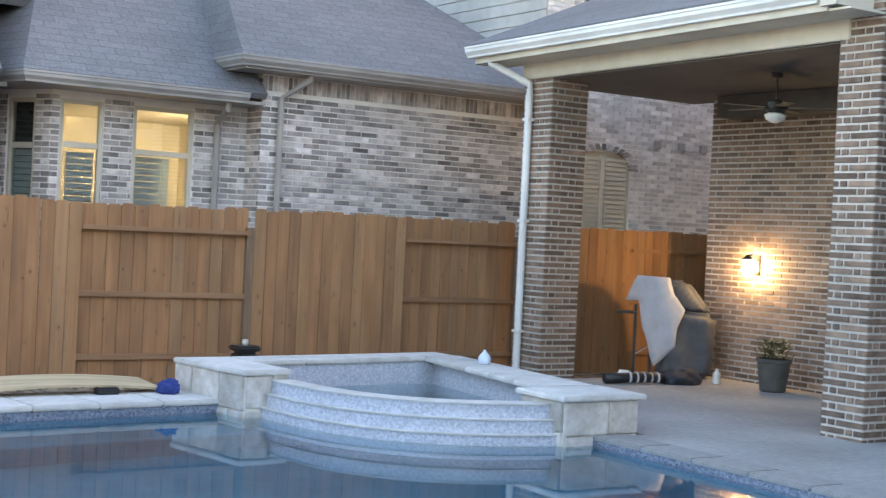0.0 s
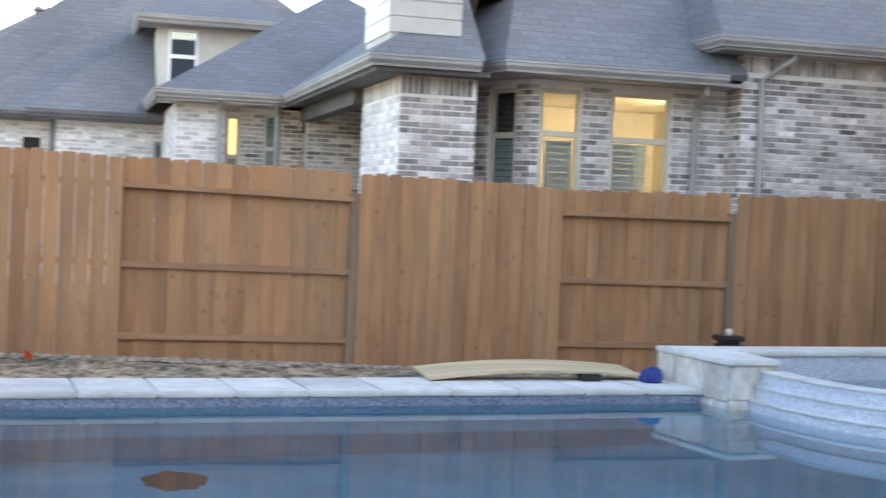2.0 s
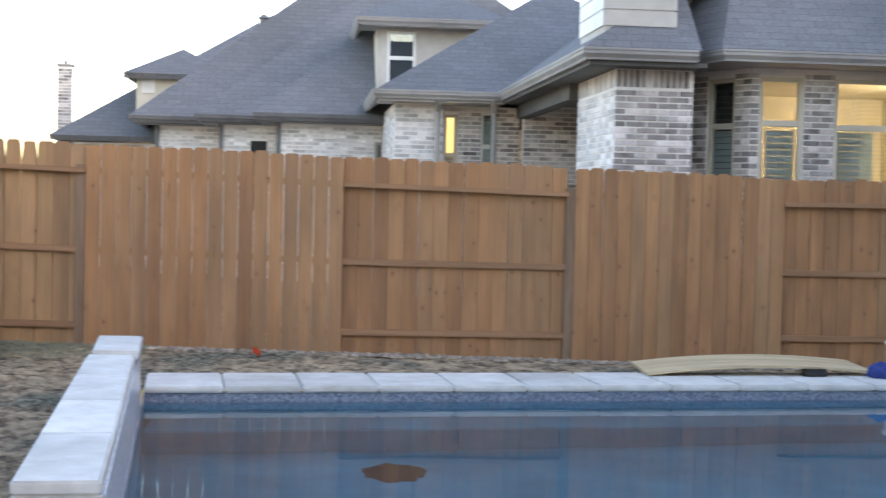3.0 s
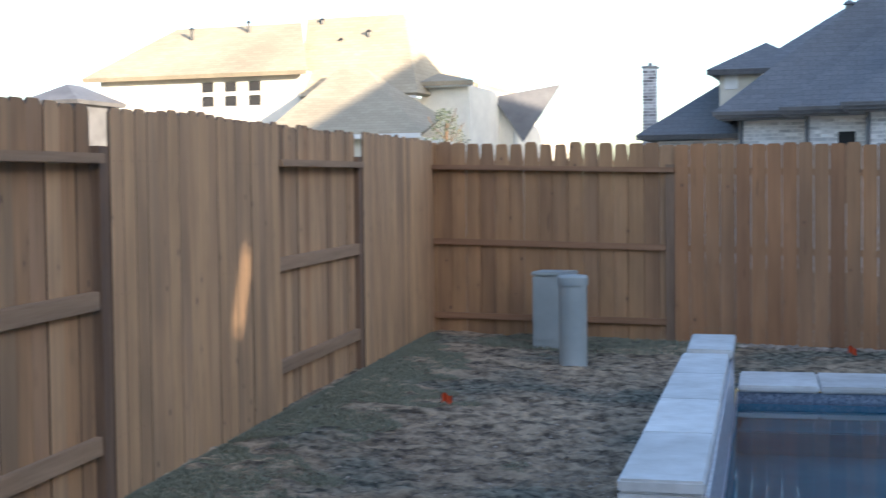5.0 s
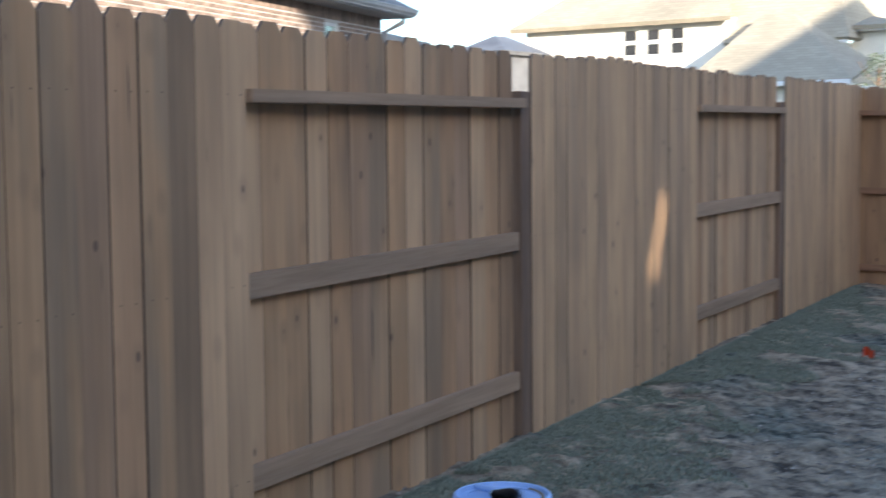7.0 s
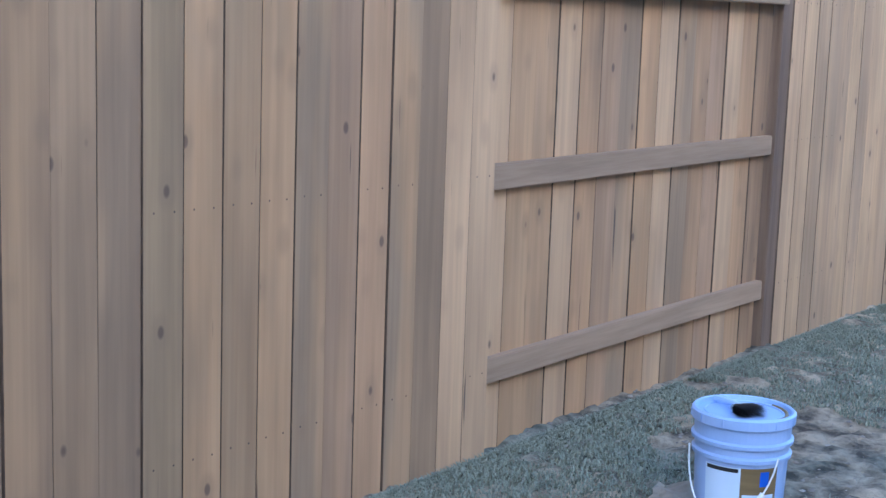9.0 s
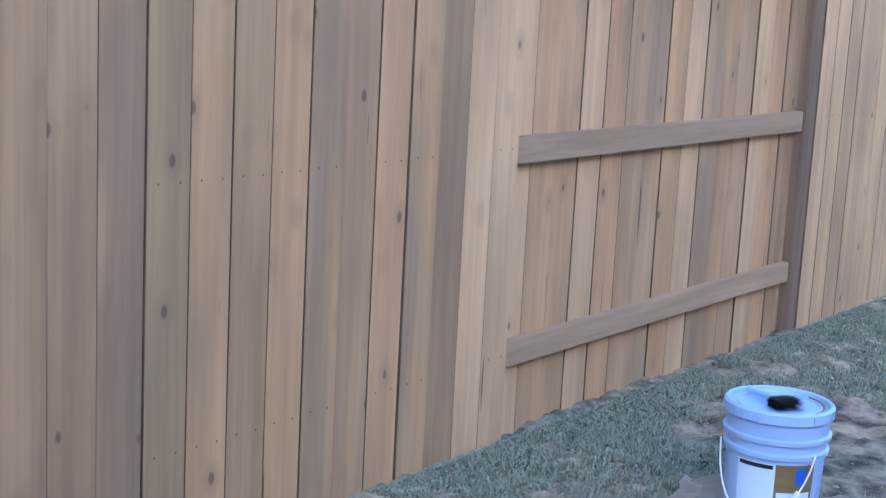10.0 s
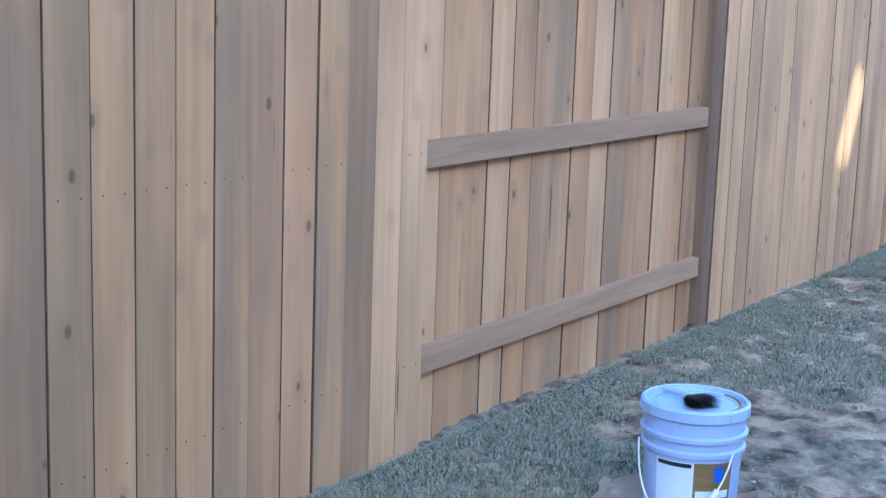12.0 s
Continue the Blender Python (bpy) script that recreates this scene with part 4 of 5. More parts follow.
def wall_lamp():
    t = thing("wall_lamp", "lit wall lantern glowing warm on porch brick", "lamp", (16.96, -1.72, 1.40))
    part("back_plate", boxm(-.01, .03, -.04, .04, -.09, .09, bevel=.008), M_BLACK, t)
    part("bracket", tube([(-.01, 0, .07), (-.07, 0, .15), (-.16, 0, .135)], .008), M_BLACK, t)
    part("cap", lathe([(.005, .15), (.035, .125), (.068, .10), (.068, .09)], 20), M_BLACK, t).location = (-.16, 0, 0)
    o = part("bulb_glass", lathe([(.035, -.10), (.06, -.075), (.062, .06), (.05, .085)], 20), lamp_mat("lit_glass", (1.0, 0.72, 0.36), 22), t, "glowing frosted glass")
    o.location = (-.16, 0, 0)
    l = bpy.data.lights.new("lamp_light", 'POINT')
    l.energy, l.color, l.shadow_soft_size = 5.0, (1.0, 0.71, 0.31), .02
    new("lamp_light", l).location = (16.865, -1.72, 1.40)


wall_lamp()


def ceiling_fan():
    t = thing("ceiling_fan", "dark ceiling fan at rest with a white glass bowl light", "fan", (15.4, -3.35, CEIL))
    part("rod", lathe([(.06, 0), (.05, -.05), (.014, -.06), (.014, -.30)], 14), M_BLACK, t)
    part("motor", lathe([(.05, -.28), (.12, -.31), (.13, -.38), (.07, -.42)], 20), M_BLACK, t)
    for i in range(5):
        bm = boxm(.12, .62, -.06, .06, -.365, -.355, bevel=.004)
        bm.transform(Matrix.Rotation(radians(72 * i + 20), 4, 'Z'))
        part("blade", bm, M_BLACK, t)
    part("bowl", lathe([(.08, -.42), (.12, -.44), (.10, -.49), (.03, -.525)], 20), M_WHITE, t, "white frosted glass bowl", smooth=True)


ceiling_fan()


def covered_grill():
    t = thing("covered_grill", "barbecue grill under a drooping grey fabric cover", "grill", (15.86, -.66, -.012), rz=-43.8)

    def cloth(name, outline, y0, y1, m, lab, seed, cut=.06):
        """A cloth body with the given front outline (across, up), rounded and creased."""
        bm = bmesh.new()
        f = bm.faces.new([bm.verts.new((x, y0, z)) for x, z in outline])
        r = bmesh.ops.extrude_face_region(bm, geom=[f])
        bmesh.ops.translate(bm, verts=[v for v in r["geom"] if isinstance(v, bmesh.types.BMVert)], vec=(0, y1 - y0, 0))
        if cut:
            bmesh.ops.bevel(bm, geom=list(bm.edges), offset=cut, segments=3, affect='EDGES')
        bmesh.ops.triangulate(bm, faces=list(bm.faces))
        for _ in range(4):
            long = [e for e in bm.edges if e.calc_length() > .09]
            if long:
                bmesh.ops.subdivide_edges(bm, edges=long, cuts=1)
                bmesh.ops.triangulate(bm, faces=[q for q in bm.faces if len(q.verts) > 3])
        for v in bm.verts:
            p = v.co
            fold = .016 * math.sin(14 * p.x + 5 * p.z + seed) + .03 * noise.noise((p.x * 4, p.z * 3, seed)) + .012 * noise.noise((p.x * 11, p.z * 9, seed))
            v.co.y += fold
            v.co.x += .5 * fold * (1 if p.z > .05 else 0)
        return part(name, bm, m, t, lab, smooth=True)
    cloth("cover_skirt", [(.36, 0), (1.04, 0), (1.08, .40), (1.06, .80), (.50, .84), (.40, .40)], 0, .30, M_COVER, "dark grey fabric skirt reaching the slab", 1.0)
    cloth("hood_cover", [(.10, .88), (.50, .78), (1.05, .78), (.90, .98), (.72, 1.20), (.14, 1.20)], .05, .34, M_COVER, "grey fabric stretched over the hood", 3.0)
    cloth("cover_flap", [(.36, .13), (.60, .38), (.62, .62), (.70, .84), (.56, 1.02), (.50, 1.23), (.10, 1.24), (-.02, .93), (.13, .93), (.20, .60)], -.035, -.015, M_TARP, "pale grey flap hanging down in folds", 6.0, cut=0)
    for x in (.10, .30):
        part("leg", boxm(x - .018, x + .018, .05, .09, 0, .88), M_BLACK, t)
    part("side_shelf", boxm(-.14, .12, .0, .22, .76, .79, bevel=.008), M_BLACK, t)
    part("cross_bar", tube([(.10, .07, .25), (.36, .07, .42)], .008, 6), M_UTILITY, t)



covered_grill()


def plant_pot():
    t = thing("plant_pot", "grey plant pot with a low bushy plant on the patio", "plant", (16.5, -2.5, -.012))
    part("pot", lathe([(.13, 0), (.15, .02), (.19, .33), (.205, .34), (.205, .38), (.18, .38), (.17, .33)], 24), M_TERRA, t)
    r = random.Random(8)
    verts, faces = [], []
    for _ in range(420):
        a, rad, z = r.random() * 6.283, .2 * math.sqrt(r.random()), .36 + .22 * r.random()
        p = Vector((rad * math.cos(a), rad * math.sin(a), z))
        d = Vector((math.cos(a) + r.uniform(-.6, .6), math.sin(a) + r.uniform(-.6, .6), r.uniform(.1, 1))).normalized() * .06
        s = d.cross(Vector((0, 0, 1))).normalized() * .014
        k = len(verts)
        verts.extend([p, p + d * .5 + s, p + d, p + d * .5 - s])
        faces.append((k, k + 1, k + 2, k + 3))
    me = bpy.data.meshes.new("foliage")
    me.from_pydata(verts, [], faces)
    part("foliage", me, M_LEAF, t)
    me.materials.append(M_LEAF)


plant_pot()


def patio_clutter():
    t = thing("tool_bag", "black tool roll and hose lying on the patio slab", "bag", (15.2, -1.55, -.012), rz=-15)
    part("roll", tube([(-.35, 0, .06), (-.1, .02, .07), (.2, 0, .08), (.4, .03, .07)], .06, 12), M_BLACK, t, smooth=True)
    for i in range(5):
        part("strap", lathe([(.066, 0), (.068, .02)], 14), M_TARP, t).matrix_local = pose(-.05 + i * .09, .01, .075, 0, 90, 0)
    t = thing("cloth_heap", "dark blue cloth heap beside the covered grill", "cloth", (15.9, -1.65, -.012))
    bm = bmesh.new()
    bmesh.ops.create_icosphere(bm, subdivisions=4, radius=1)
    for v in bm.verts:
        n = noise.noise(v.co * 1.7) * .3 + noise.noise(v.co * 4) * .12
        v.co = Vector((v.co.x * .26 * (1 + n), v.co.y * .17 * (1 + n), max(0, v.co.z * .13 * (1 + n) + .05)))
    part("cloth", bm, surf("navy_cloth", (.02, .022, .03), (.04, .045, .06), scale=8, bump=.5), t, smooth=True)
    t = thing("paper_roll", "white paper roll standing on the patio", "roll", (15.35, -1.15, -.012))
    part("roll", lathe([(.035, 0), (.06, 0), (.06, .11), (.035, .11)], 20), M_WHITE, t).matrix_local = pose(0, 0, .065, 90, 0, 30)
    t = thing("white_bottle", "white plastic bottle lying on the patio", "bottle", (16.35, -1.75, -.012))
    part("bottle", lathe([(.03, 0), (.045, .01), (.045, .12), (.02, .16), (.02, .18)], 16), M_WHITE, t)
    t = thing("trash_bin", "dark blue plastic bin standing by the porch wall", "bin", (16.7, -4.32, -.012))
    part("bin_body", lathe([(.15, 0), (.16, .02), (.19, .40), (.20, .40)], 24), M_BIN, t)
    part("bin_lid", lathe([(.20, .40), (.205, .42), (.205, .44), (.10, .46)], 24), M_BIN, t)


patio_clutter()


# ---- loose things by the pool and in the yard ----
def chlorinator():
    t = thing("pool_float", "white rounded dispenser float standing on the spa cap", "float", (12.5, -2.35, .33))
    t.scale = (.62, .62, .62)
    part("body", lathe([(.07, 0), (.10, .03), (.105, .10), (.07, .16), (.03, .20), (.02, .235)], 20), M_PAPER, t, smooth=True)
    t = thing("tool_case", "black plastic case with a pale handle behind the spa", "case", (10.54, -.95, -.02))
    part("case_body", boxm(-.11, .11, -.11, .11, 0, .36, bevel=.03), M_BLACK, t)
    part("case_lid", boxm(-.135, .135, -.12, .12, .36, .415, bevel=.02), M_BLACK, t)
    part("knob", lathe([(.02, .41), (.035, .44), (.028, .475)], 12), M_CREAM, t)
    t = thing("long_board", "bowed plywood board lying on the coping beside blue cloth", "board", (0, 0, 0))
    bm = bmesh.new()
    n = 24
    top = []
    for i in range(n + 1):
        k = i / n
        x = 7.35 + 2.05 * k
        y = -1.68 + .18 * k
        z = .045 + .075 * math.sin(math.pi * min(1, k * .9 + .02)) ** .8
        top.append([(x, y - .12, z), (x, y + .5, z + .03)])
    v = [[bm.verts.new(p) for p in row] + [bm.verts.new((p[0], p[1], p[2] - .018)) for p in row] for row in top]
    for a, b in zip(v, v[1:]):
        bm.faces.new((a[0], b[0], b[1], a[1]))
        bm.faces.new((a[2], a[3], b[3], b[2]))
        bm.faces.new((a[0], a[2], b[2], b[0]))
        bm.faces.new((a[1], b[1], b[3], a[3]))
    bm.faces.new((v[0][0], v[0][1], v[0][3], v[0][2]))
    bm.faces.new((v[-1][0], v[-1][2], v[-1][3], v[-1][1]))
    part("board_panel", bm, M_BOARD, t)
    t = thing("wooden_block", "dark wooden block wedged under the plywood board", "block", (0, 0, 0))
    part("block", boxm(8.75, 8.95, -1.72, -1.6, .03, .095, bevel=.01), M_BLACK, t)
    t = thing("blue_cloth", "crumpled dark blue cloth on the pool coping", "cloth", (9.42, -1.72, .03))
    bm = bmesh.new()
    bmesh.ops.create_icosphere(bm, subdivisions=4, radius=1)
    for q in bm.verts:
        d = noise.noise(q.co * 2) * .35 + noise.noise(q.co * 5) * .15
        q.co = Vector((q.co.x * .10 * (1 + d), q.co.y * .10 * (1 + d), max(0, q.co.z * .085 * (1 + d) + .05)))
    part("cloth", bm, M_BLUE, t, smooth=True)


chlorinator()


def utility_boxes():
    t = thing("utility_box", "grey metal utility cabinet on the soil by the fence", "cabinet", (1.40, -.62, zg(1.4, -.6)), rz=-4)
    part("cabinet_body", boxm(-.17, .17, -.16, .16, -.05, .655, bevel=.012), M_UTILITY, t)
    part("cabinet_lid", boxm(-.18, .18, -.172, .172, .655, .695, bevel=.012), M_UTILITY, t)
    part("door_panel", boxm(-.14, .14, -.168, -.160, .06, .60, bevel=.004), M_UTILITY, t)
    t = thing("utility_pedestal", "round pale grey utility pedestal standing in the soil", "pedestal", (1.815, -1.72, zg(1.83, -1.72)))
    part("tube_body", lathe([(.119, -.05), (.119, .68), (.123, .68)], 28), M_UTILITY, t, smooth=False)
    part("tube_cap", lathe([(.130, .67), (.130, .735), (.12, .752), (.05, .757)], 28), M_UTILITY, t)


utility_boxes()


def flag(loc, lean):
    t = thing("marker_flag", "small orange plastic utility marker flag in the soil", "flag", loc, "marker flags", rz=lean)
    part("wire", tube([(0, 0, -.03), (0, .005, .08), (.01, .01, .13)], .002, 6), M_BLACK, t)
    bm = bmesh.new()
    n = 8
    rows = [[bm.verts.new((.01 + .07 * i / n, .01 + .012 * math.sin(i * 1.1), .05 + .06 * j + .015 * math.sin(i * .7))) for j in range(2)] for i in range(n + 1)]
    for a, b in zip(rows, rows[1:]):
        bm.faces.new((a[0], b[0], b[1], a[1]))
    bmesh.ops.solidify(bm, geom=list(bm.faces), thickness=.0015)
    part("pennant", bm, M_ORANGE, t)


flag((1.43, -4.16, zg(1.43, -4.16) - .04), 20)
flag((4.0, -.62, zg(4.0, -.62) - .02), -10)


def paint_bucket():
    t = thing("paint_bucket", "pale blue five gallon stain bucket with a brush on its lid", "bucket", (2.06, -9.52, zg(2.06, -9.52)), rz=0)
    part("pail", lathe([(.128, .0), (.132, .006), (.141, .232), (.150, .236), (.151, .248), (.143, .254), (.144, .276), (.154, .280), (.155, .291), (.146, .296), (.148, .345)], 48), M_BUCKET, t, smooth=False)
    part("lid", lathe([(.154, .337), (.157, .341), (.157, .368), (.150, .374), (.143, .372), (.140, .360), (.02, .360)], 48), M_BUCKET, t, "pale blue snap lid with pull tabs")
    part("lid_ring", tube([(.118 * math.cos(a / 20), .118 * math.sin(a / 20), .361) for a in range(0, 126)], .0035, 6), M_BUCKET, t)
    part("lid_stain", tube([(.129 * math.cos(radians(a)), .129 * math.sin(radians(a)), .3605) for a in range(-25, 85, 5)], .006, 6), M_LABEL_WOOD, t, "dried brown stain in the rim")
    for i in range(12):
        bm = boxm(.154, .1595, -.0025, .0025, .342, .365, bevel=.001)
        bm.transform(Matrix.Rotation(radians(30 * i + 10), 4, 'Z'))
        part("lid_tab", bm, M_BUCKET, t)
    # label wrapped on the side: white panel, wood-print panel, blue square
    def wrap(a0, a1, z0, z1, r, m, name, lab=""):
        bm = bmesh.new()
        n = 16
        rows = []
        for i in range(n + 1):
            a = radians(a0 + (a1 - a0) * i / n)
            rr = [r + .142 + (z - .245) * .042 for z in (z0, z1)]
            rows.append([bm.verts.new((rr[k] * math.cos(a), rr[k] * math.sin(a), z)) for k, z in enumerate((z0, z1))])
        for a, b in zip(rows, rows[1:]):
            bm.faces.new((a[0], b[0], b[1], a[1]))
        part(name, bm, m, t, lab)
    wrap(-104, -57, .02, .222, .0012, M_PAPER, "label_sheet", "white printed label sheet")
    wrap(-57, -8, .02, .222, .0012, M_LABEL_WOOD, "label_sheet", "brown wood-grain label sheet")
    wrap(-101, -60, .207, .219, .0020, M_BLACK, "label_bar")
    wrap(-33, -21, .165, .212, .0020, M_LABEL_BLUE, "label_patch", "blue square patch")
    wrap(-54, -12, .118, .14, .0020, M_PAPER, "label_bar", "pale lettering bar")
    # bail with grip
    pts = []
    for i in range(21):
        a = radians(-150 + 120 * i / 20 + 15)
        s = math.sin(math.pi * i / 20)
        pts.append((.160 * math.cos(a) * (1 + .12 * s), .160 * math.sin(a) * (1 + .12 * s), .255 - .19 * s ** .8))
    part("bail", tube(pts, .0028, 6), M_WHITE, t)
    part("grip", tube(pts[13:18], .009, 10), M_WHITE, t, "white plastic grip")
    t2 = thing("paint_brush", "wide black bristled brush lying on the bucket lid", "brush", (2.055, -9.535, zg(2.06, -9.52) + .364), rz=158)
    part("brush_handle", tube([(.0, 0, .012), (.03, 0, .015), (.07, .004, .013), (.115, .012, .012)], .010, 10), M_BUCKET, t2)
    part("ferrule", boxm(-.016, .006, -.034, .034, .002, .024, bevel=.005), M_UTILITY, t2)
    r = random.Random(3)
    bm = bmesh.new()
    for _ in range(420):
        y, z = r.uniform(-.036, .036), r.uniform(.0, .026)
        p = Vector((-.010, y, z))
        q = p + Vector((-.058 - r.random() * .022, y * .35 + r.uniform(-.008, .008), r.uniform(-.008, .016)))
        a = [bm.verts.new(p + Vector((0, .0028, 0))), bm.verts.new(p - Vector((0, .0028, 0))), bm.verts.new(q)]
        bm.faces.new(a)
    part("bristles", bm, M_BLACK, t2)
    t3 = thing("cardboard_sheet", "torn crumpled beige cardboard sheet under the bucket", "cardboard", (2.06, -9.52, zg(2.06, -9.52) + .012), rz=25)
    bm = bmesh.new()
    n = 22
    rows = []
    for i in range(n + 1):
        row = []
        for j in range(n + 1):
            x, y = -.29 + .52 * i / n, -.25 + .47 * j / n
            k = max(0, math.hypot(x, y) - .14)
            row.append(bm.verts.new((x + .02 * noise.noise((x * 9, y * 9, 1)), y + .02 * noise.noise((x * 9, y * 9, 4)), min(.05, .5 * k) * (.5 + noise.noise((x * 8, y * 8, 2))) + .012 * noise.noise((x * 25, y * 25, 3)) * min(1, k * 12))))
        rows.append(row)
    for p, q in zip(rows, rows[1:]):
        for j in range(n):
            bm.faces.new((p[j], q[j], q[j + 1], p[j + 1]))
    bmesh.ops.solidify(bm, geom=list(bm.faces), thickness=.004)
    part("sheet", bm, M_CARD, t3)
    t4 = thing("paper_cup", "small crushed white cup lying on the soil", "cup", (2.75, -8.9, zg(2.75, -8.9)))
    part("cup", lathe([(.02, 0), (.03, .05), (.032, .05)], 12), M_WHITE, t4)


paint_bucket()


# ---- neighbouring house behind the north fence ----
def _tri(pts, off):
    bm = bmesh.new()
    f = bm.faces.new([bm.verts.new(p) for p in pts])
    r = bmesh.ops.extrude_face_region(bm, geom=[f])
    bmesh.ops.translate(bm, verts=[v for v in r["geom"] if isinstance(v, bmesh.types.BMVert)], vec=off)
    return bm


def downspout(path, label, m=None):
    d = thing("downspout", label, "downspout", group="downspouts")
    part("pipe", tube(path, .042, 8), m or M_GUTTER, d)


CX0, CX1, CY = 7.72, 8.52, 1.98      # chimney plan


def neighbour_house():
    h = thing("neighbour_house", "grey-washed brick house with grey hip roofs and lit bay windows", "house")
    G, G1 = M_BRICK_GREY, M_BRICK_GREY1
    # wing: long wall along the fence and its west return
    brick_wall(h, (12.05, 2.0), (16.6, 2.0), -.1, 3.49, G, G1, 300, soldier=True, from_z=1.6)
    brick_wall(h, (12.05, 3.0), (12.05, 2.0), -.1, 3.49, G, G1)
    part("soffit", prism([(11.6, 1.58), (16.6, 1.58), (16.6, 2.0), (12.05, 2.0), (12.05, 3.2), (11.6, 3.2)], 3.49, 3.53), M_GUTTER, h)
    gutter(h, [(11.62, 2.5), (11.62, 1.6), (16.6, 1.6)], 3.52)
    # wing roof: south plane, west hip
    e = 3.65
    k = .72
    slab([(11.52, 1.5, e), (16.7, 1.5, e), (16.7 - 3.6, 1.5 + 4.6, e + k * 4.6), (11.52 + 1.2, 1.5 + 4.6, e + k * 4.6)], .1, M_SHINGLE, "roof_plane", h)
    slab([(11.52, 1.5, e), (11.52 + 1.2, 1.5 + 4.6, e + k * 4.6), (11.52, 6.1, e)], .1, M_SHINGLE, "roof_plane", h)
    slab([(16.7, 1.5, e), (16.7, 8.0, e), (13.1, 6.1, e + k * 4.6)], .1, M_SHINGLE, "roof_plane", h)
    # bay
    A, B, C = (9.08, 3.25), (9.55, 2.4), (12.05, 2.4)
    brick_wall(h, B, C, -.1, 3.08, G, G1, 250, openings=((.10, .63, .8, 2.98), (1.00, 1.78, .8, 2.98)), soldier=False, from_z=1.6)
    brick_wall(h, A, B, -.1, 3.08, G, G1, openings=((.28, .72, .8, 2.98),))
    part("soffit", prism([(8.78, 2.75), (9.05, 1.82), (12.0, 1.82), (12.0, 3.4), (9.0, 3.4)], 3.08, 3.12), M_GUTTER, h)
    gutter(h, [(8.80, 2.75), (9.09, 1.84), (11.75, 1.82)], 3.08)
    z = 3.22
    slab([(9.0, 1.75, z), (12.0, 1.75, z), (12.0, 7.0, z + 4.1), (11.0, 7.0, z + 4.1)], .08, M_SHINGLE, "roof_plane", h)
    slab([(8.72, 2.8, z), (9.0, 1.75, z), (11.0, 7.0, z + 4.1)], .08, M_SHINGLE, "roof_plane", h)
    # lit room behind the bay; the narrow side window has its shade drawn
    part("drawn_shade", _tri([(9.16, 3.42, .8), (9.60, 2.62, .8), (9.60, 2.62, 2.98), (9.16, 3.42, 2.98)], (.03, .02, 0)), M_BLIND_DARK, h)
    part("room_wall", prism([(9.2, 5.6), (12.6, 5.6), (12.6, 5.7), (9.2, 5.7)], 0, 3.07), M_CREAM, h)
    part("room_wall", prism([(12.5, 2.65), (12.6, 2.65), (12.6, 5.6), (12.5, 5.6)], 0, 3.07), M_CREAM, h)
    part("room_wall", prism([(9.1, 3.6), (9.2, 3.6), (9.2, 5.6), (9.1, 5.6)], 0, 3.07), M_CREAM, h)
    part("room_floor", prism([(9.6, 2.65), (12.6, 2.65), (12.6, 5.6), (9.2, 5.6), (9.2, 3.5)], 0, .05), M_RAIL, h)
    part("room_ceiling", prism([(9.6, 2.65), (12.6, 2.65), (12.6, 5.6), (9.2, 5.6), (9.2, 3.5)], 3.02, 3.07), M_CREAM, h)
    l = bpy.data.lights.new("room_light", 'POINT')
    l.energy, l.color, l.shadow_soft_size = 17, (1.0, 0.82, 0.52), .12
    new("room_light", l).location = (12.1, 3.1, 2.5)
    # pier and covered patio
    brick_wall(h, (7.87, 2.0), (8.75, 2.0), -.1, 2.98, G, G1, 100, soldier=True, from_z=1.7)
    # pier's west face in paler brick: its brighter light put into the colour
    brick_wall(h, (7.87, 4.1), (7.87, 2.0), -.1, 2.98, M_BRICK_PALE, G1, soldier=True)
    brick_wall(h, (8.75, 2.0), (8.75, 3.25), -.1, 2.98, G, G1)
    brick_wall(h, (8.75, 3.25), (9.08, 3.25), -.1, 2.98, G, G1)
    brick_wall(h, (9.6, 8.4), (9.6, 4.1), -.1, 2.98, G, G1, openings=((1.6, 2.5, 0, 2.2),))
    brick_wall(h, (7.87, 8.4), (9.6, 8.4), -.1, 2.98, G, G1)
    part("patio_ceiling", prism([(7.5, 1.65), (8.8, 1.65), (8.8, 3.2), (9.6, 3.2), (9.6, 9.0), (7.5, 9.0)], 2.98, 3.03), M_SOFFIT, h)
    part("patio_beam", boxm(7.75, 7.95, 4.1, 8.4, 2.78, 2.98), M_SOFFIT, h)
    gutter(h, [(7.52, 9.2), (7.52, 1.67), (8.68, 1.67)], 3.03)
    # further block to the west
    # open faces of this block in paler brick, brighter light held in the colour
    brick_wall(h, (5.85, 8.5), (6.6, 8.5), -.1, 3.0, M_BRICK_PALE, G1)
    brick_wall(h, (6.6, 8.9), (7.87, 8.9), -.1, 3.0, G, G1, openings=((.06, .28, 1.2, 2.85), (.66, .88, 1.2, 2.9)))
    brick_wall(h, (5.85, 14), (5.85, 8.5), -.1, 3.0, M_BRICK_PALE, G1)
    gutter(h, [(5.58, 13), (5.58, 8.12), (7.6, 8.12)], 3.02)
    part("soffit", prism([(5.58, 8.1), (7.87, 8.1), (7.87, 8.9), (5.58, 8.9)], 2.98, 3.03), M_GUTTER, h)
    # main roof over all of it
    hip_roof(h, 8.84, 15.98, 3.0, 13.58, 4.18, .72)
    slab([(7.42, 1.58, 3.16), (7.42, 15.0, 3.16), (8.84, 13.58, 4.18), (8.84, 3.0, 4.18)], .12, M_SHINGLE, "roof_plane", h)
    slab([(7.42, 1.58, 3.16), (8.72, 1.58, 3.16), (8.84, 3.0, 4.18)], .12, M_SHINGLE, "roof_plane", h)
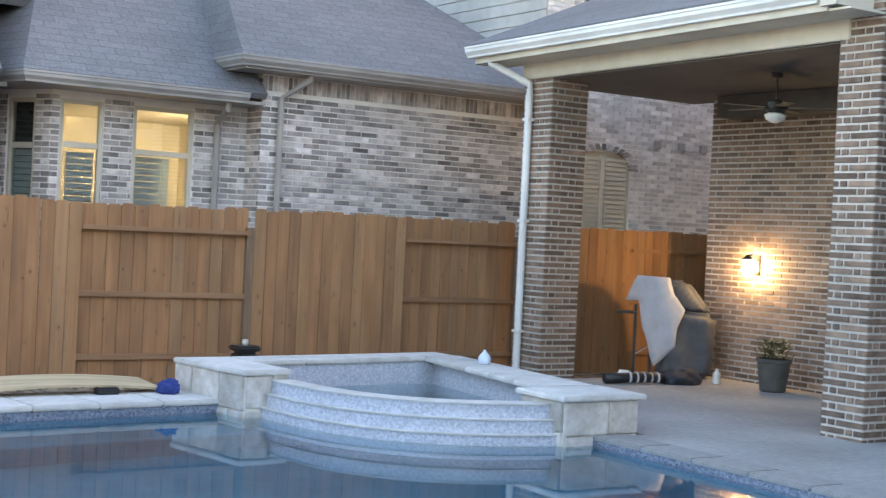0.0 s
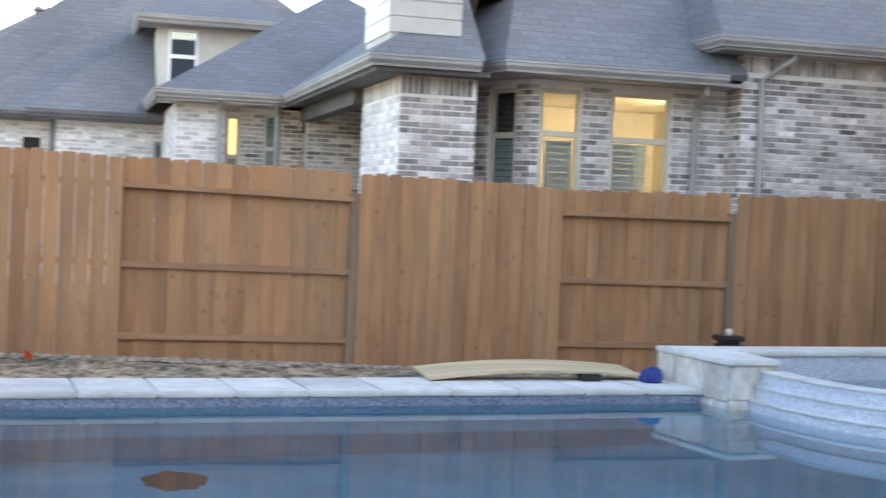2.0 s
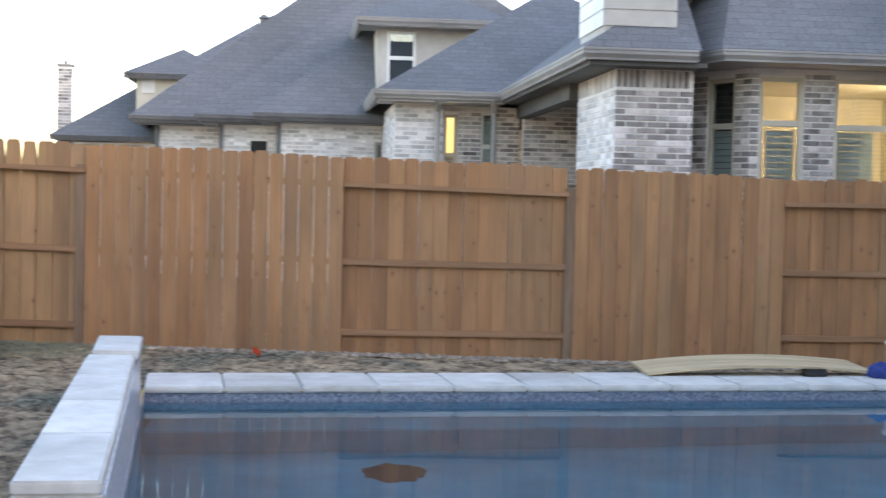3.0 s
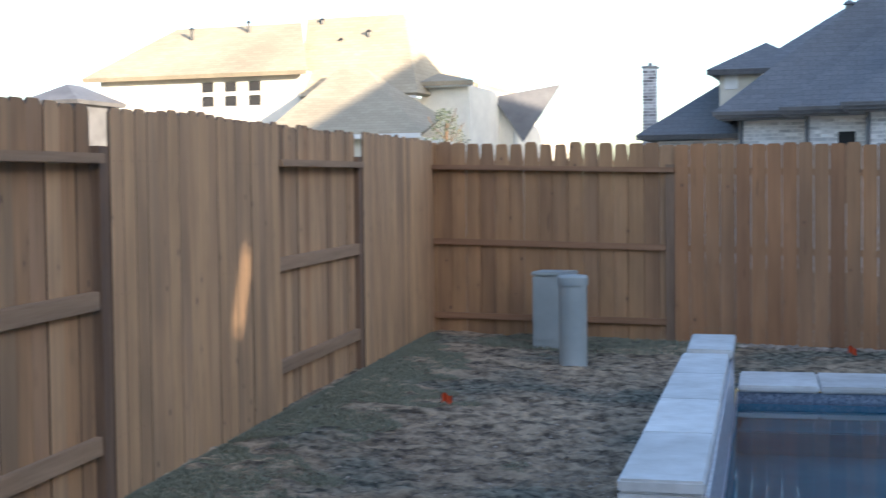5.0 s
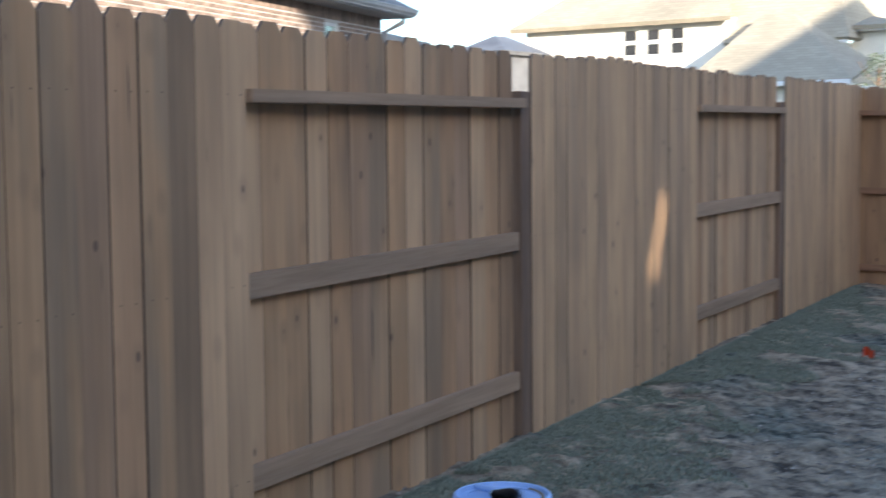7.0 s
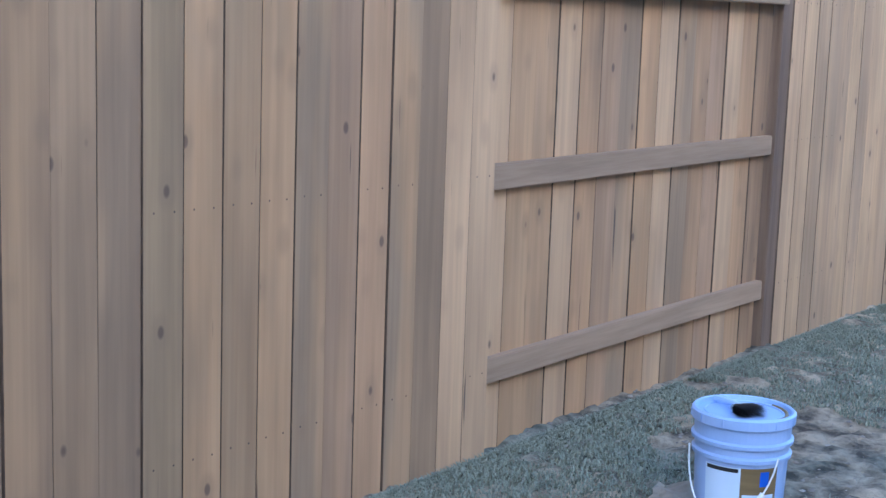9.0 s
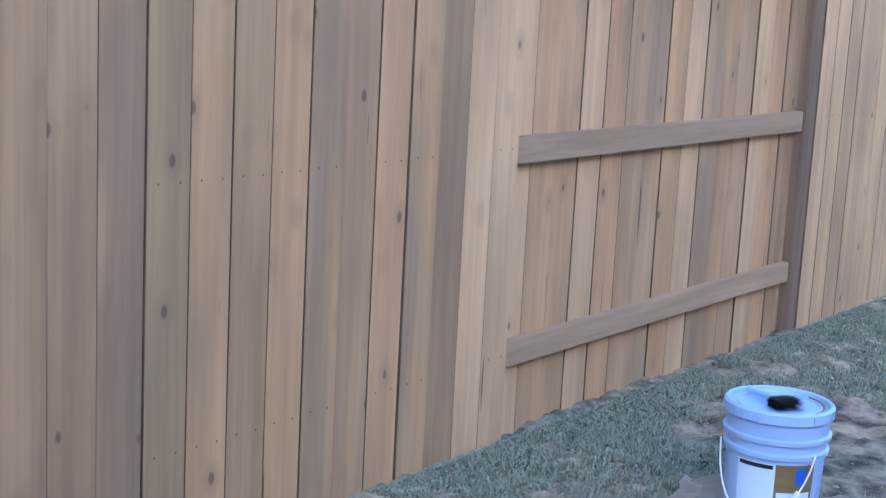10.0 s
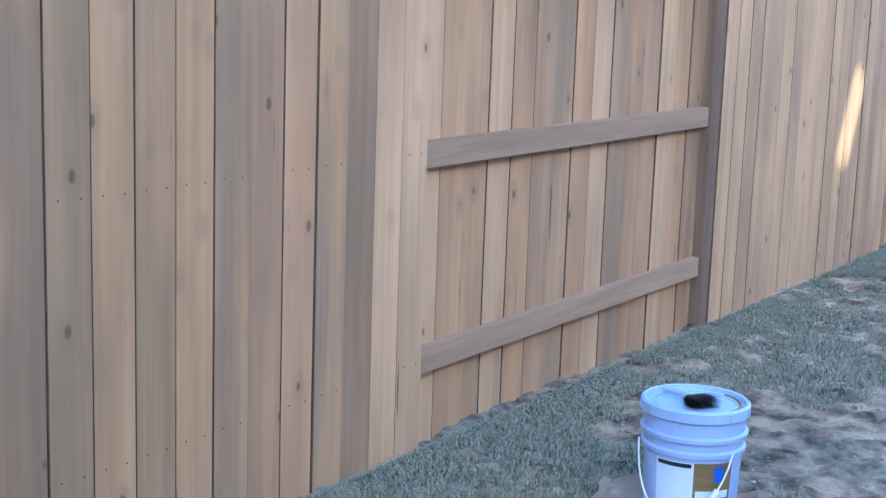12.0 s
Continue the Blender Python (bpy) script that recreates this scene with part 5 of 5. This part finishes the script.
    part("roof_side", _tri([(8.71, 1.62, 3.05), (8.71, 3.3, 3.05), (8.71, 3.0, 4.15)], (-.05, 0, 0)), M_SHINGLE, h)
    hip_roof(h, 5.5, 12.0, 8.05, 18.0, 3.14, .66)
    # chimney clad with lap siding
    ch = part("chimney", boxm(CX0, CX1, CY, 3.3, 3.2, 6.2), M_SIDING, h, "boxed chimney clad with pale lap siding")
    z = 3.45
    while z < 6.0:
        part("siding_board", box(bmesh.new(), CX0 - .015, CX1 + .015, CY - .015, CY + .01, z, z + .17), M_SIDING, ch)
        # same siding on the west side, whiter: brighter light painted into it
        part("siding_board", box(bmesh.new(), CX0 - .02, CX0 + .01, CY, 3.3, z, z + .17), M_WHITE, ch)
        z += .185
    # tall brick block beside the wing
    t = thing("neighbour_house", "tall pale grey brick house side with an arched window", "house")
    brick_wall(t, (16.6, 2.2), (24, 2.2), -.1, 9.95, M_BRICK_PALE, G1, 0, openings=((.62, 1.72, .9, 2.95), (.66, 1.20, 4.95, 6.3)), from_z=1.7)
    part("side_wall", boxm(16.6, 16.8, 2.405, 9.0, 3.2, 9.95), M_SIDING, t)
    z = 3.3
    while z < 7.4:
        part("siding_board", box(bmesh.new(), 16.575, 16.61, 2.2, 9.0, z, z + .17, .004), M_SIDING, t)
        z += .18
    for x in (18.75, 19.25, 19.72):
        part("wall_vent", boxm(x, x + .14, 2.165, 2.185, 3.08, 3.2, bevel=.006), M_GUTTER, t)
    # unseen upper wall and roof raised to cast shade on the sunlit house
    hip_roof(t, 16.2, 25, 1.8, 10.0, 10.0, .8)
    window("window", (17.26, 2.2), (17.80, 2.2), 4.95, 6.3, 5.6, "dark upper window with pale frame", frame_m=M_GUTTER)
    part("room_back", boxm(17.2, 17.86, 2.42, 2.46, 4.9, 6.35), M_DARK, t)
    # arch over the tall window
    bm = bmesh.new()
    for i in range(17):
        a = math.pi * i / 16
        c, s = math.cos(a), math.sin(a)
        b2 = box(bmesh.new(), -.03, .03, -.02, .03, .43, .57)
        b2.transform(Matrix.Translation((17.77, 2.2, 2.72)) @ Matrix.Diagonal((1.2, 1, .62, 1)) @ Matrix.Rotation(math.pi / 2 - a, 4, 'Y'))
        me = to_mesh("arch_brick", b2, G1)
        part("brick", me, G1, t)
    window("window", (17.22, 2.2), (18.32, 2.2), .9, 2.95, 0, "tall cream framed arched window with closed shutters", frame_m=M_CREAM)
    w = thing("window_shutter", "cream louvred shutters behind the arched window", "shutters")
    z = 1.0
    while z < 2.85:
        for a, b in ((17.28, 17.72), (17.82, 18.26)):
            part("slat", boxm(a, b, 2.205, 2.228, z, z + .05, bevel=.005), M_CREAM, w)
        z += .07
    part("mullion", boxm(17.72, 17.82, 2.195, 2.23, .95, 2.9, bevel=.01), M_CREAM, w)
    part("backing", boxm(17.25, 18.3, 2.232, 2.246, .92, 2.92), M_CREAM, w)
    # bay windows
    window("window", (9.65, 2.4), (10.18, 2.4), .8, 2.98, 2.45, "lit bay window with slatted blinds below", blinds=(.12, .46, 2.36), frame_m=M_CREAM)
    window("window", (10.55, 2.4), (11.33, 2.4), .8, 2.98, 2.42, "lit bay window reflecting roofs with slatted blinds below", blinds=(.04, .52, 2.36), frame_m=M_CREAM)
    d = (Vector((9.55, 2.4)) - Vector((9.08, 3.25))).normalized()
    a = Vector((9.08, 3.25))
    p, q = a + d * .28, a + d * .72
    window("window", (p.x, p.y), (q.x, q.y), .8, 2.98, 2.42, "dark narrow bay window beside pale brick", blinds=(.02, .42, 2.36), frame_m=M_CREAM)
    window("window", (6.66, 8.95), (6.88, 8.95), 1.2, 2.85, 2.2, "narrow lit window behind a downspout", frame_m=M_CREAM)
    o = thing("lit_blind", "warm lit blind behind a narrow window", "blind")
    part("panel", boxm(6.66, 6.88, 9.1, 9.12, 2.2, 2.85), lamp_mat("lit_blind", (1.0, .72, .3), .25), o)
    window("window", (7.26, 8.95), (7.48, 8.95), 1.2, 2.9, 2.35, "narrow dark window with shutters", blinds=(.03, .19, 2.85), frame_m=M_WHITE)
    downspout([(11.55, 1.9, 3.10), (11.55, 1.9, 3.0), (11.62, 2.34, 2.85), (11.62, 2.34, .1)], "taupe metal downspout beside the bay window")
    downspout([(12.55, 1.68, 3.54), (12.55, 1.68, 3.45), (12.28, 1.93, 3.2), (12.28, 1.93, .1)], "taupe metal downspout on the brick wing")
    downspout([(8.85, 2.2, 3.05), (8.85, 3.15, 2.9), (8.85, 3.15, .1)], "taupe metal downspout in the corner by the bay")
    downspout([(7.32, 8.05, 3.05), (7.38, 8.3, 2.85), (7.42, 8.4, .1)], "taupe metal downspout on the covered patio post")
    downspout([(6.46, 8.05, 3.05), (6.5, 8.35, 2.85), (6.54, 8.42, .1)], "taupe metal downspout beside a narrow window")


neighbour_house()


def far_house():
    h = thing("far_house", "pale brick house with a stepped grey hip roof and dormer", "house")
    P = M_BRICK_PALE
    brick_wall(h, (4.0, 12.0), (10, 12.0), -.1, 2.8, P, M_BRICK_GREY1, openings=((1.72, 2.12, 1.2, 2.5),))
    brick_wall(h, (4.0, 13), (4.0, 12), -.1, 2.8, P, M_BRICK_GREY1)
    brick_wall(h, (2.9, 13.0), (4.0, 13.0), -.1, 2.8, P, M_BRICK_GREY1, openings=((.55, .85, 1.2, 2.5),))
    brick_wall(h, (2.9, 14.0), (2.9, 13.0), -.1, 2.8, P, M_BRICK_GREY1)
    brick_wall(h, (1.6, 14.0), (2.9, 14.0), -.1, 2.8, P, M_BRICK_GREY1)
    brick_wall(h, (1.6, 24.0), (1.6, 14.0), -.1, 2.8, P, M_BRICK_GREY1)
    brick_wall(h, (-.3, 16.0), (1.6, 16.0), -.1, 2.5, P, M_BRICK_GREY1)
    gutter(h, [(1.25, 20), (1.25, 13.6), (2.55, 13.6), (2.55, 12.6), (3.65, 12.6), (3.65, 11.6), (10, 11.6)], 2.82, M_FASCIA)
    part("soffit", prism([(1.25, 13.6), (2.55, 13.6), (2.55, 12.6), (3.65, 12.6), (3.65, 11.6), (10, 11.6), (10, 14), (1.6, 14)], 2.79, 2.82), M_FASCIA, h)
    hip_roof(h, 3.55, 11.2, 11.5, 24, 2.95, .86)
    hip_roof(h, 2.45, 11.0, 12.5, 25, 2.95, .86)
    hip_roof(h, 1.15, 10.0, 13.5, 27, 2.95, .88)
    hip_roof(h, -.7, 8.0, 15.6, 29, 2.62, .72)
    for x, y in ((2.9, 12.95), (3.98, 11.95), (1.62, 13.95)):
        part("downpipe", tube([(x, y, 2.82), (x, y, .1)], .04, 8), M_FASCIA, h)
    for x, y, z in ((3.55, 16.4, 5.2), (4.35, 16.9, 5.72)):
        part("roof_vent", lathe([(.09, -.5), (.09, .0), (.14, .01), (.05, .09)], 10), M_FASCIA, h).location = (x, y, z)
    # dormer
    d = part("dormer", boxm(5.74, 7.9, 11.95, 17, 3.0, 4.58), M_SIDING, h, "siding clad dormer")
    # lighter sheet over the west side carries its brighter light as colour
    part("dormer_side", boxm(5.72, 5.75, 11.95, 17, 3.0, 4.58), M_CREAM, d)
    slab([(5.38, 11.5, 4.70), (8.1, 11.5, 4.70), (7.3, 13.4, 5.4), (6.2, 13.4, 5.4)], .1, M_SHINGLE, "dormer_roof", d)
    slab([(5.38, 11.5, 4.70), (6.2, 13.4, 5.4), (5.38, 15.5, 4.70)], .1, M_SHINGLE, "dormer_roof", d)
    part("soffit", boxm(5.43, 8.0, 11.55, 12.4, 4.55, 4.58), M_GUTTER, d)
    gutter(d, [(5.43, 15), (5.43, 11.6), (8.05, 11.6)], 4.57)
    window("window", (5.90, 11.87), (6.42, 11.87), 3.52, 4.50, 4.02, "white framed dormer window with dark panes", blinds=None)
    o = thing("dark_room_panels", "dark panels standing in for unlit rooms behind the panes", "interior")
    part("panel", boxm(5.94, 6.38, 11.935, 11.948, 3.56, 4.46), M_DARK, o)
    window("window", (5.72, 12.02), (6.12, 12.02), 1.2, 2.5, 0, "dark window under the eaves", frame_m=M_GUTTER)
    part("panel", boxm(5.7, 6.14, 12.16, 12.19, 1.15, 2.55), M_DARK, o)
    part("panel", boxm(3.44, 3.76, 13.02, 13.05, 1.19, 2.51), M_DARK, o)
    # small turret at the far end
    c = part("roof_turret", boxm(1.05, 2.2, 15.4, 18, 3.0, 3.88), M_CREAM, h, "small cream turret on the roof")
    hip_roof(c, .82, 3.0, 15.1, 17.3, 3.88, .56)
    part("turret_window", boxm(1.15, 1.42, 15.37, 15.40, 3.5, 3.82), M_WHITE, c)
    t = thing("brick_chimney", "tall slim grey brick chimney beyond the roofs", "chimney")
    bx = (-.96, 18.0)
    brick_wall(t, (bx[0], bx[1]), (bx[0] + .30, bx[1]), 0, 4.22, M_BRICK_GREY, M_BRICK_GREY1)
    brick_wall(t, (bx[0], bx[1] + .3), (bx[0], bx[1]), 0, 4.22, M_BRICK_GREY, M_BRICK_GREY1)
    part("cap", boxm(bx[0] - .03, bx[0] + .33, 17.97, 18.35, 4.22, 4.27, bevel=.01), M_GUTTER, t)
    part("flue", lathe([(.05, 4.28), (.05, 4.36), (.06, 4.36)], 12), M_GUTTER, t).location = (bx[0] + .15, 18.15, -.02)


far_house()


def sunlit_houses():
    t = thing("sunlit_house", "cream stucco house with sunlit brown hip roofs and square windows", "house")
    S, B = M_STUCCO, M_SHINGLE_BROWN
    # long wing with the square windows
    part("wall", boxm(-18.6, -11.9, 24, 33, -.1, 5.08), S, t)
    slab([(-19.0, 23.6, 5.05), (-11.6, 23.6, 5.05), (-12.9, 26.3, 6.75), (-17.2, 26.3, 6.75)], .14, B, "roof_plane", t)
    # tall block beside it, its eave over a pale wall
    part("wall", boxm(-11.9, -8.6, 24.3, 33, -.1, 4.2), S, t)
    part("eave_board", boxm(-11.88, -8.35, 23.86, 23.92, 4.16, 4.30), M_WHITE, t)
    slab([(-11.92, 23.8, 4.30), (-8.3, 23.8, 4.30), (-9.7, 26.7, 6.9), (-12.9, 26.7, 6.9)], .14, B, "roof_plane", t)
    slab([(-8.3, 23.8, 4.30), (-8.3, 31, 4.30), (-9.7, 26.7, 6.9)], .14, B, "roof_plane", t)
    # end bay further right
    part("wall", boxm(-8.6, -7.15, 25.0, 33, -.1, 4.55), S, t)
    part("eave_board", boxm(-8.5, -6.95, 24.7, 24.76, 4.5, 4.66), M_WHITE, t)
    slab([(-8.7, 24.6, 4.66), (-6.9, 24.6, 4.66), (-8.7, 27, 5.1)], .12, B, "roof_plane", t)
    # low hipped front
    part("wall", boxm(-11.2, -7.4, 20.9, 24.2, -.1, 2.95), S, t)
    part("eave_board", boxm(-11.5, -7.1, 20.5, 20.56, 2.9, 3.02), M_WHITE, t)
    slab([(-11.65, 20.5, 3.03), (-7.05, 20.5, 3.03), (-9.9, 23.9, 5.05), (-10.75, 23.9, 5.05)], .12, B, "roof_plane", t)
    slab([(-7.05, 20.5, 3.03), (-7.6, 23.9, 3.6), (-9.9, 23.9, 5.05)], .12, B, "roof_plane", t)
    for x in (-15.15, -14.4, -13.62):
        for z in (4.08, 4.50):
            window("window", (x, 23.98), (x + .40, 23.98), z, z + .34, 0, "", frame_m=M_WHITE, parent=t)
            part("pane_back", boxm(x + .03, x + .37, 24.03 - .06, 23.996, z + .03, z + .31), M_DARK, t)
    for x, y, z in ((-16.3, 25.6, 6.64), (-14.5, 25.9, 6.8), (-12.3, 26.5, 6.84), (-11.4, 25.8, 6.12), (-10.55, 25.9, 6.34)):
        part("roof_vent", lathe([(.05, -.6), (.05, -.03), (.09, -.02), (.03, .05)], 10), M_BLACK, t).location = (x, y, z)
    t = thing("sunlit_house", "small gabled house with pale walls and brown roof", "house")
    part("wall", boxm(-8.1, -6.7, 28.2, 36, -.1, 3.6), S, t)
    part("gable_wall", _tri([(-8.1, 28.2, 3.6), (-6.7, 28.2, 3.6), (-7.1, 28.2, 4.3), (-7.8, 28.2, 4.85)], (0, .2, 0)), S, t)
    # dark-coloured triangle stands in for the shadowed part of this roof
    slab([(-7.3, 28.0, 4.4), (-5.3, 28.6, 4.75), (-6.35, 28.0, 3.0)], .1, M_FASCIA, "roof_plane", t)
    slab([(-8.5, 28.0, 3.6), (-7.95, 28.0, 4.9), (-7.95, 34, 4.9), (-8.5, 34, 3.6)], .1, B, "roof_plane", t)
    part("chimney", boxm(-8.3, -8.05, 29, 29.3, 4.2, 4.75), M_BRICK_TAN, t)
    t = thing("far_roof", "dark gabled roof peeking over the fence", "house")
    part("wall", boxm(-18.4, -17.1, 20.2, 22.4, -.1, 4.16), M_FASCIA, t)
    hip_roof(t, -18.7, -16.85, 20, 22.6, 4.16, .54, m=M_FASCIA)
    # brick house west of the yard, turned a little from the fence line; its own corner is at the origin of its axes
    w = thing("brick_house", "brown brick house with dark hip roof, gutter and window", "house", (-10.75, 6.45, 0), rz=14.3)
    inner = w.matrix_world.copy()
    w.matrix_world = Matrix()
    brick_wall(w, (0, -12), (0, 0), 1.8, 3.75, M_BRICK_TAN, M_BRICK_GREY1, openings=((9.7, 10.25, 2.2, 3.5),), soldier=True)
    brick_wall(w, (0, 0), (-7, 0), 1.8, 3.75, M_BRICK_TAN, M_BRICK_GREY1)
    part("core", boxm(-8, -.2, -12, -.2, -.1, 3.75), M_STUCCO, w)
    part("soffit", boxm(-8, .42, -12.4, .42, 3.75, 3.79), M_GUTTER, w)
    gutter(w, [(.40, -12.4), (.40, .40), (-8, .40)], 3.77)
    hip_roof(w, -8.4, .5, -12.5, .5, 3.9, .6)
    window("window", (0, -2.3), (0, -1.75), 2.2, 3.5, 0, "", frame_m=M_WHITE, parent=w)
    part("pane_back", boxm(-.3, -.15, -2.25, -1.8, 2.25, 3.45), M_DARK, w)
    part("porch_core", boxm(-4, -.9, .2, 3.0, -.1, 3.4), M_BRICK_TAN, w)
    gutter(w, [(-.55, .05), (-.55, 3.4), (-4, 3.4)], 3.42)
    part("downpipe", tube([(.30, .30, 3.78), (.30, .30, 3.68), (.06, .06, 3.5), (.06, .06, 1.5)], .045, 8), M_GUTTER, w)
    hip_roof(w, -4.4, -.5, .0, 3.5, 3.55, .3)
    w.matrix_world = inner


sunlit_houses()


def shrub():
    t = thing("young_tree", "thin young tree with sparse leaves beyond the fence", "tree", (-4.82, 15.5, -.42))
    part("trunk", tube([(0, 0, 0), (.03, 0, 1.6), (0, .04, 2.8), (.02, 0, 3.4)], .04, 8), M_POST, t)
    r = random.Random(9)
    verts, faces = [], []
    for i in range(7):
        a = r.random() * 6.28
        z = 2.3 + .15 * i
        part("limb", tube([(0, 0, z), (.25 * math.cos(a), .25 * math.sin(a), z + .25), (.4 * math.cos(a), .4 * math.sin(a), z + .5)], .012, 5), M_POST, t)
    for _ in range(900):
        z = 2.2 + 1.5 * r.random()
        w = .5 * (1 - abs((z - 2.8) / 1.0)) + .12
        a = r.random() * 6.28
        q = w * math.sqrt(r.random())
        p = Vector((q * math.cos(a), q * math.sin(a), z))
        d = Vector((r.uniform(-1, 1), r.uniform(-1, 1), r.uniform(-1, 1))).normalized() * .055
        s = d.orthogonal().normalized() * .018
        k = len(verts)
        verts.extend([p, p + d * .5 + s, p + d, p + d * .5 - s])
        faces.append((k, k + 1, k + 2, k + 3))
    me = bpy.data.meshes.new("crown")
    me.from_pydata(verts, [], faces)
    me.materials.append(M_LEAF)
    part("crown", me, M_LEAF, t)


shrub()


# centre of the added opening that lets one sunbeam reach the west fence
SLIT = (17.3, -17.25, 5.26)


def own_house():
    """The unseen house behind the camera: plain brick walls and roofs sized to keep the sun off the yard."""
    h = thing("own_house", "unseen brown brick house mass added behind the patio to block the sun", "house")
    # two added wings; the slit between them is aimed to throw a sun patch
    ty = math.cos(SUN_AZ) / math.sin(SUN_AZ)
    gap = lambda x, y0: y0 + (x - SLIT[0]) * ty
    lo, hi = SLIT[1] - .4, SLIT[1] + .4
    part("wall", prism([(17.3, gap(17.3, hi)), (22, gap(22, hi)), (22, -4.2), (17.3, -4.2)], -.1, 7.5), M_BRICK_BROWN, h)
    part("wall", prism([(17.3, -40), (22, -40), (22, gap(22, lo)), (17.3, gap(17.3, lo))], -.1, 7.5), M_BRICK_BROWN, h)
    part("wall", boxm(17.3, 22, -4.19, -.9, -.1, 3.5), M_BRICK_BROWN, h)
    # added masks that trim the slit to the leaning shape of the sun patch
    part("link_wall", boxm(17.32, 17.5, SLIT[1] - .5, SLIT[1] + .5, -.1, SLIT[2] - .26), M_BRICK_BROWN, h)
    part("link_lintel", boxm(17.32, 17.5, SLIT[1] - .5, SLIT[1] + .5, SLIT[2] + .26, 7.5), M_BRICK_BROWN, h)
    for side, y in ((-1, SLIT[1] - .032), (1, SLIT[1] + .032)):
        lean = lambda dz: y + .38 * dz
        part("link_jamb", _tri([(17.34, SLIT[1] + side * .5, SLIT[2] - .26), (17.34, lean(-.26), SLIT[2] - .26), (17.34, lean(.26), SLIT[2] + .26), (17.34, SLIT[1] + side * .5, SLIT[2] + .26)], (.14, -.097, 0)), M_BRICK_BROWN, h)
    hip_roof(h, 16.8, 22.5, -41, -3.8, 7.5, .6)
    part("wall", boxm(22, 34, -14, -.9, -.1, 7.5), M_BRICK_BROWN, h)
    hip_roof(h, 21.5, 34.5, -14.5, -.4, 7.5, .5)
    part("upper_wall", boxm(18.0, 22.0, -16.0, -4.4, 7.4, 10.9), M_BRICK_BROWN, h)
    hip_roof(h, 17.6, 22.4, -16.3, -4.0, 10.9, .5)
    part("wall", boxm(4.0, 17.3, -32, -24, -.1, 6.0), M_BRICK_BROWN, h)
    hip_roof(h, 3.5, 18, -33, -23.4, 6.0, .6)


own_house()
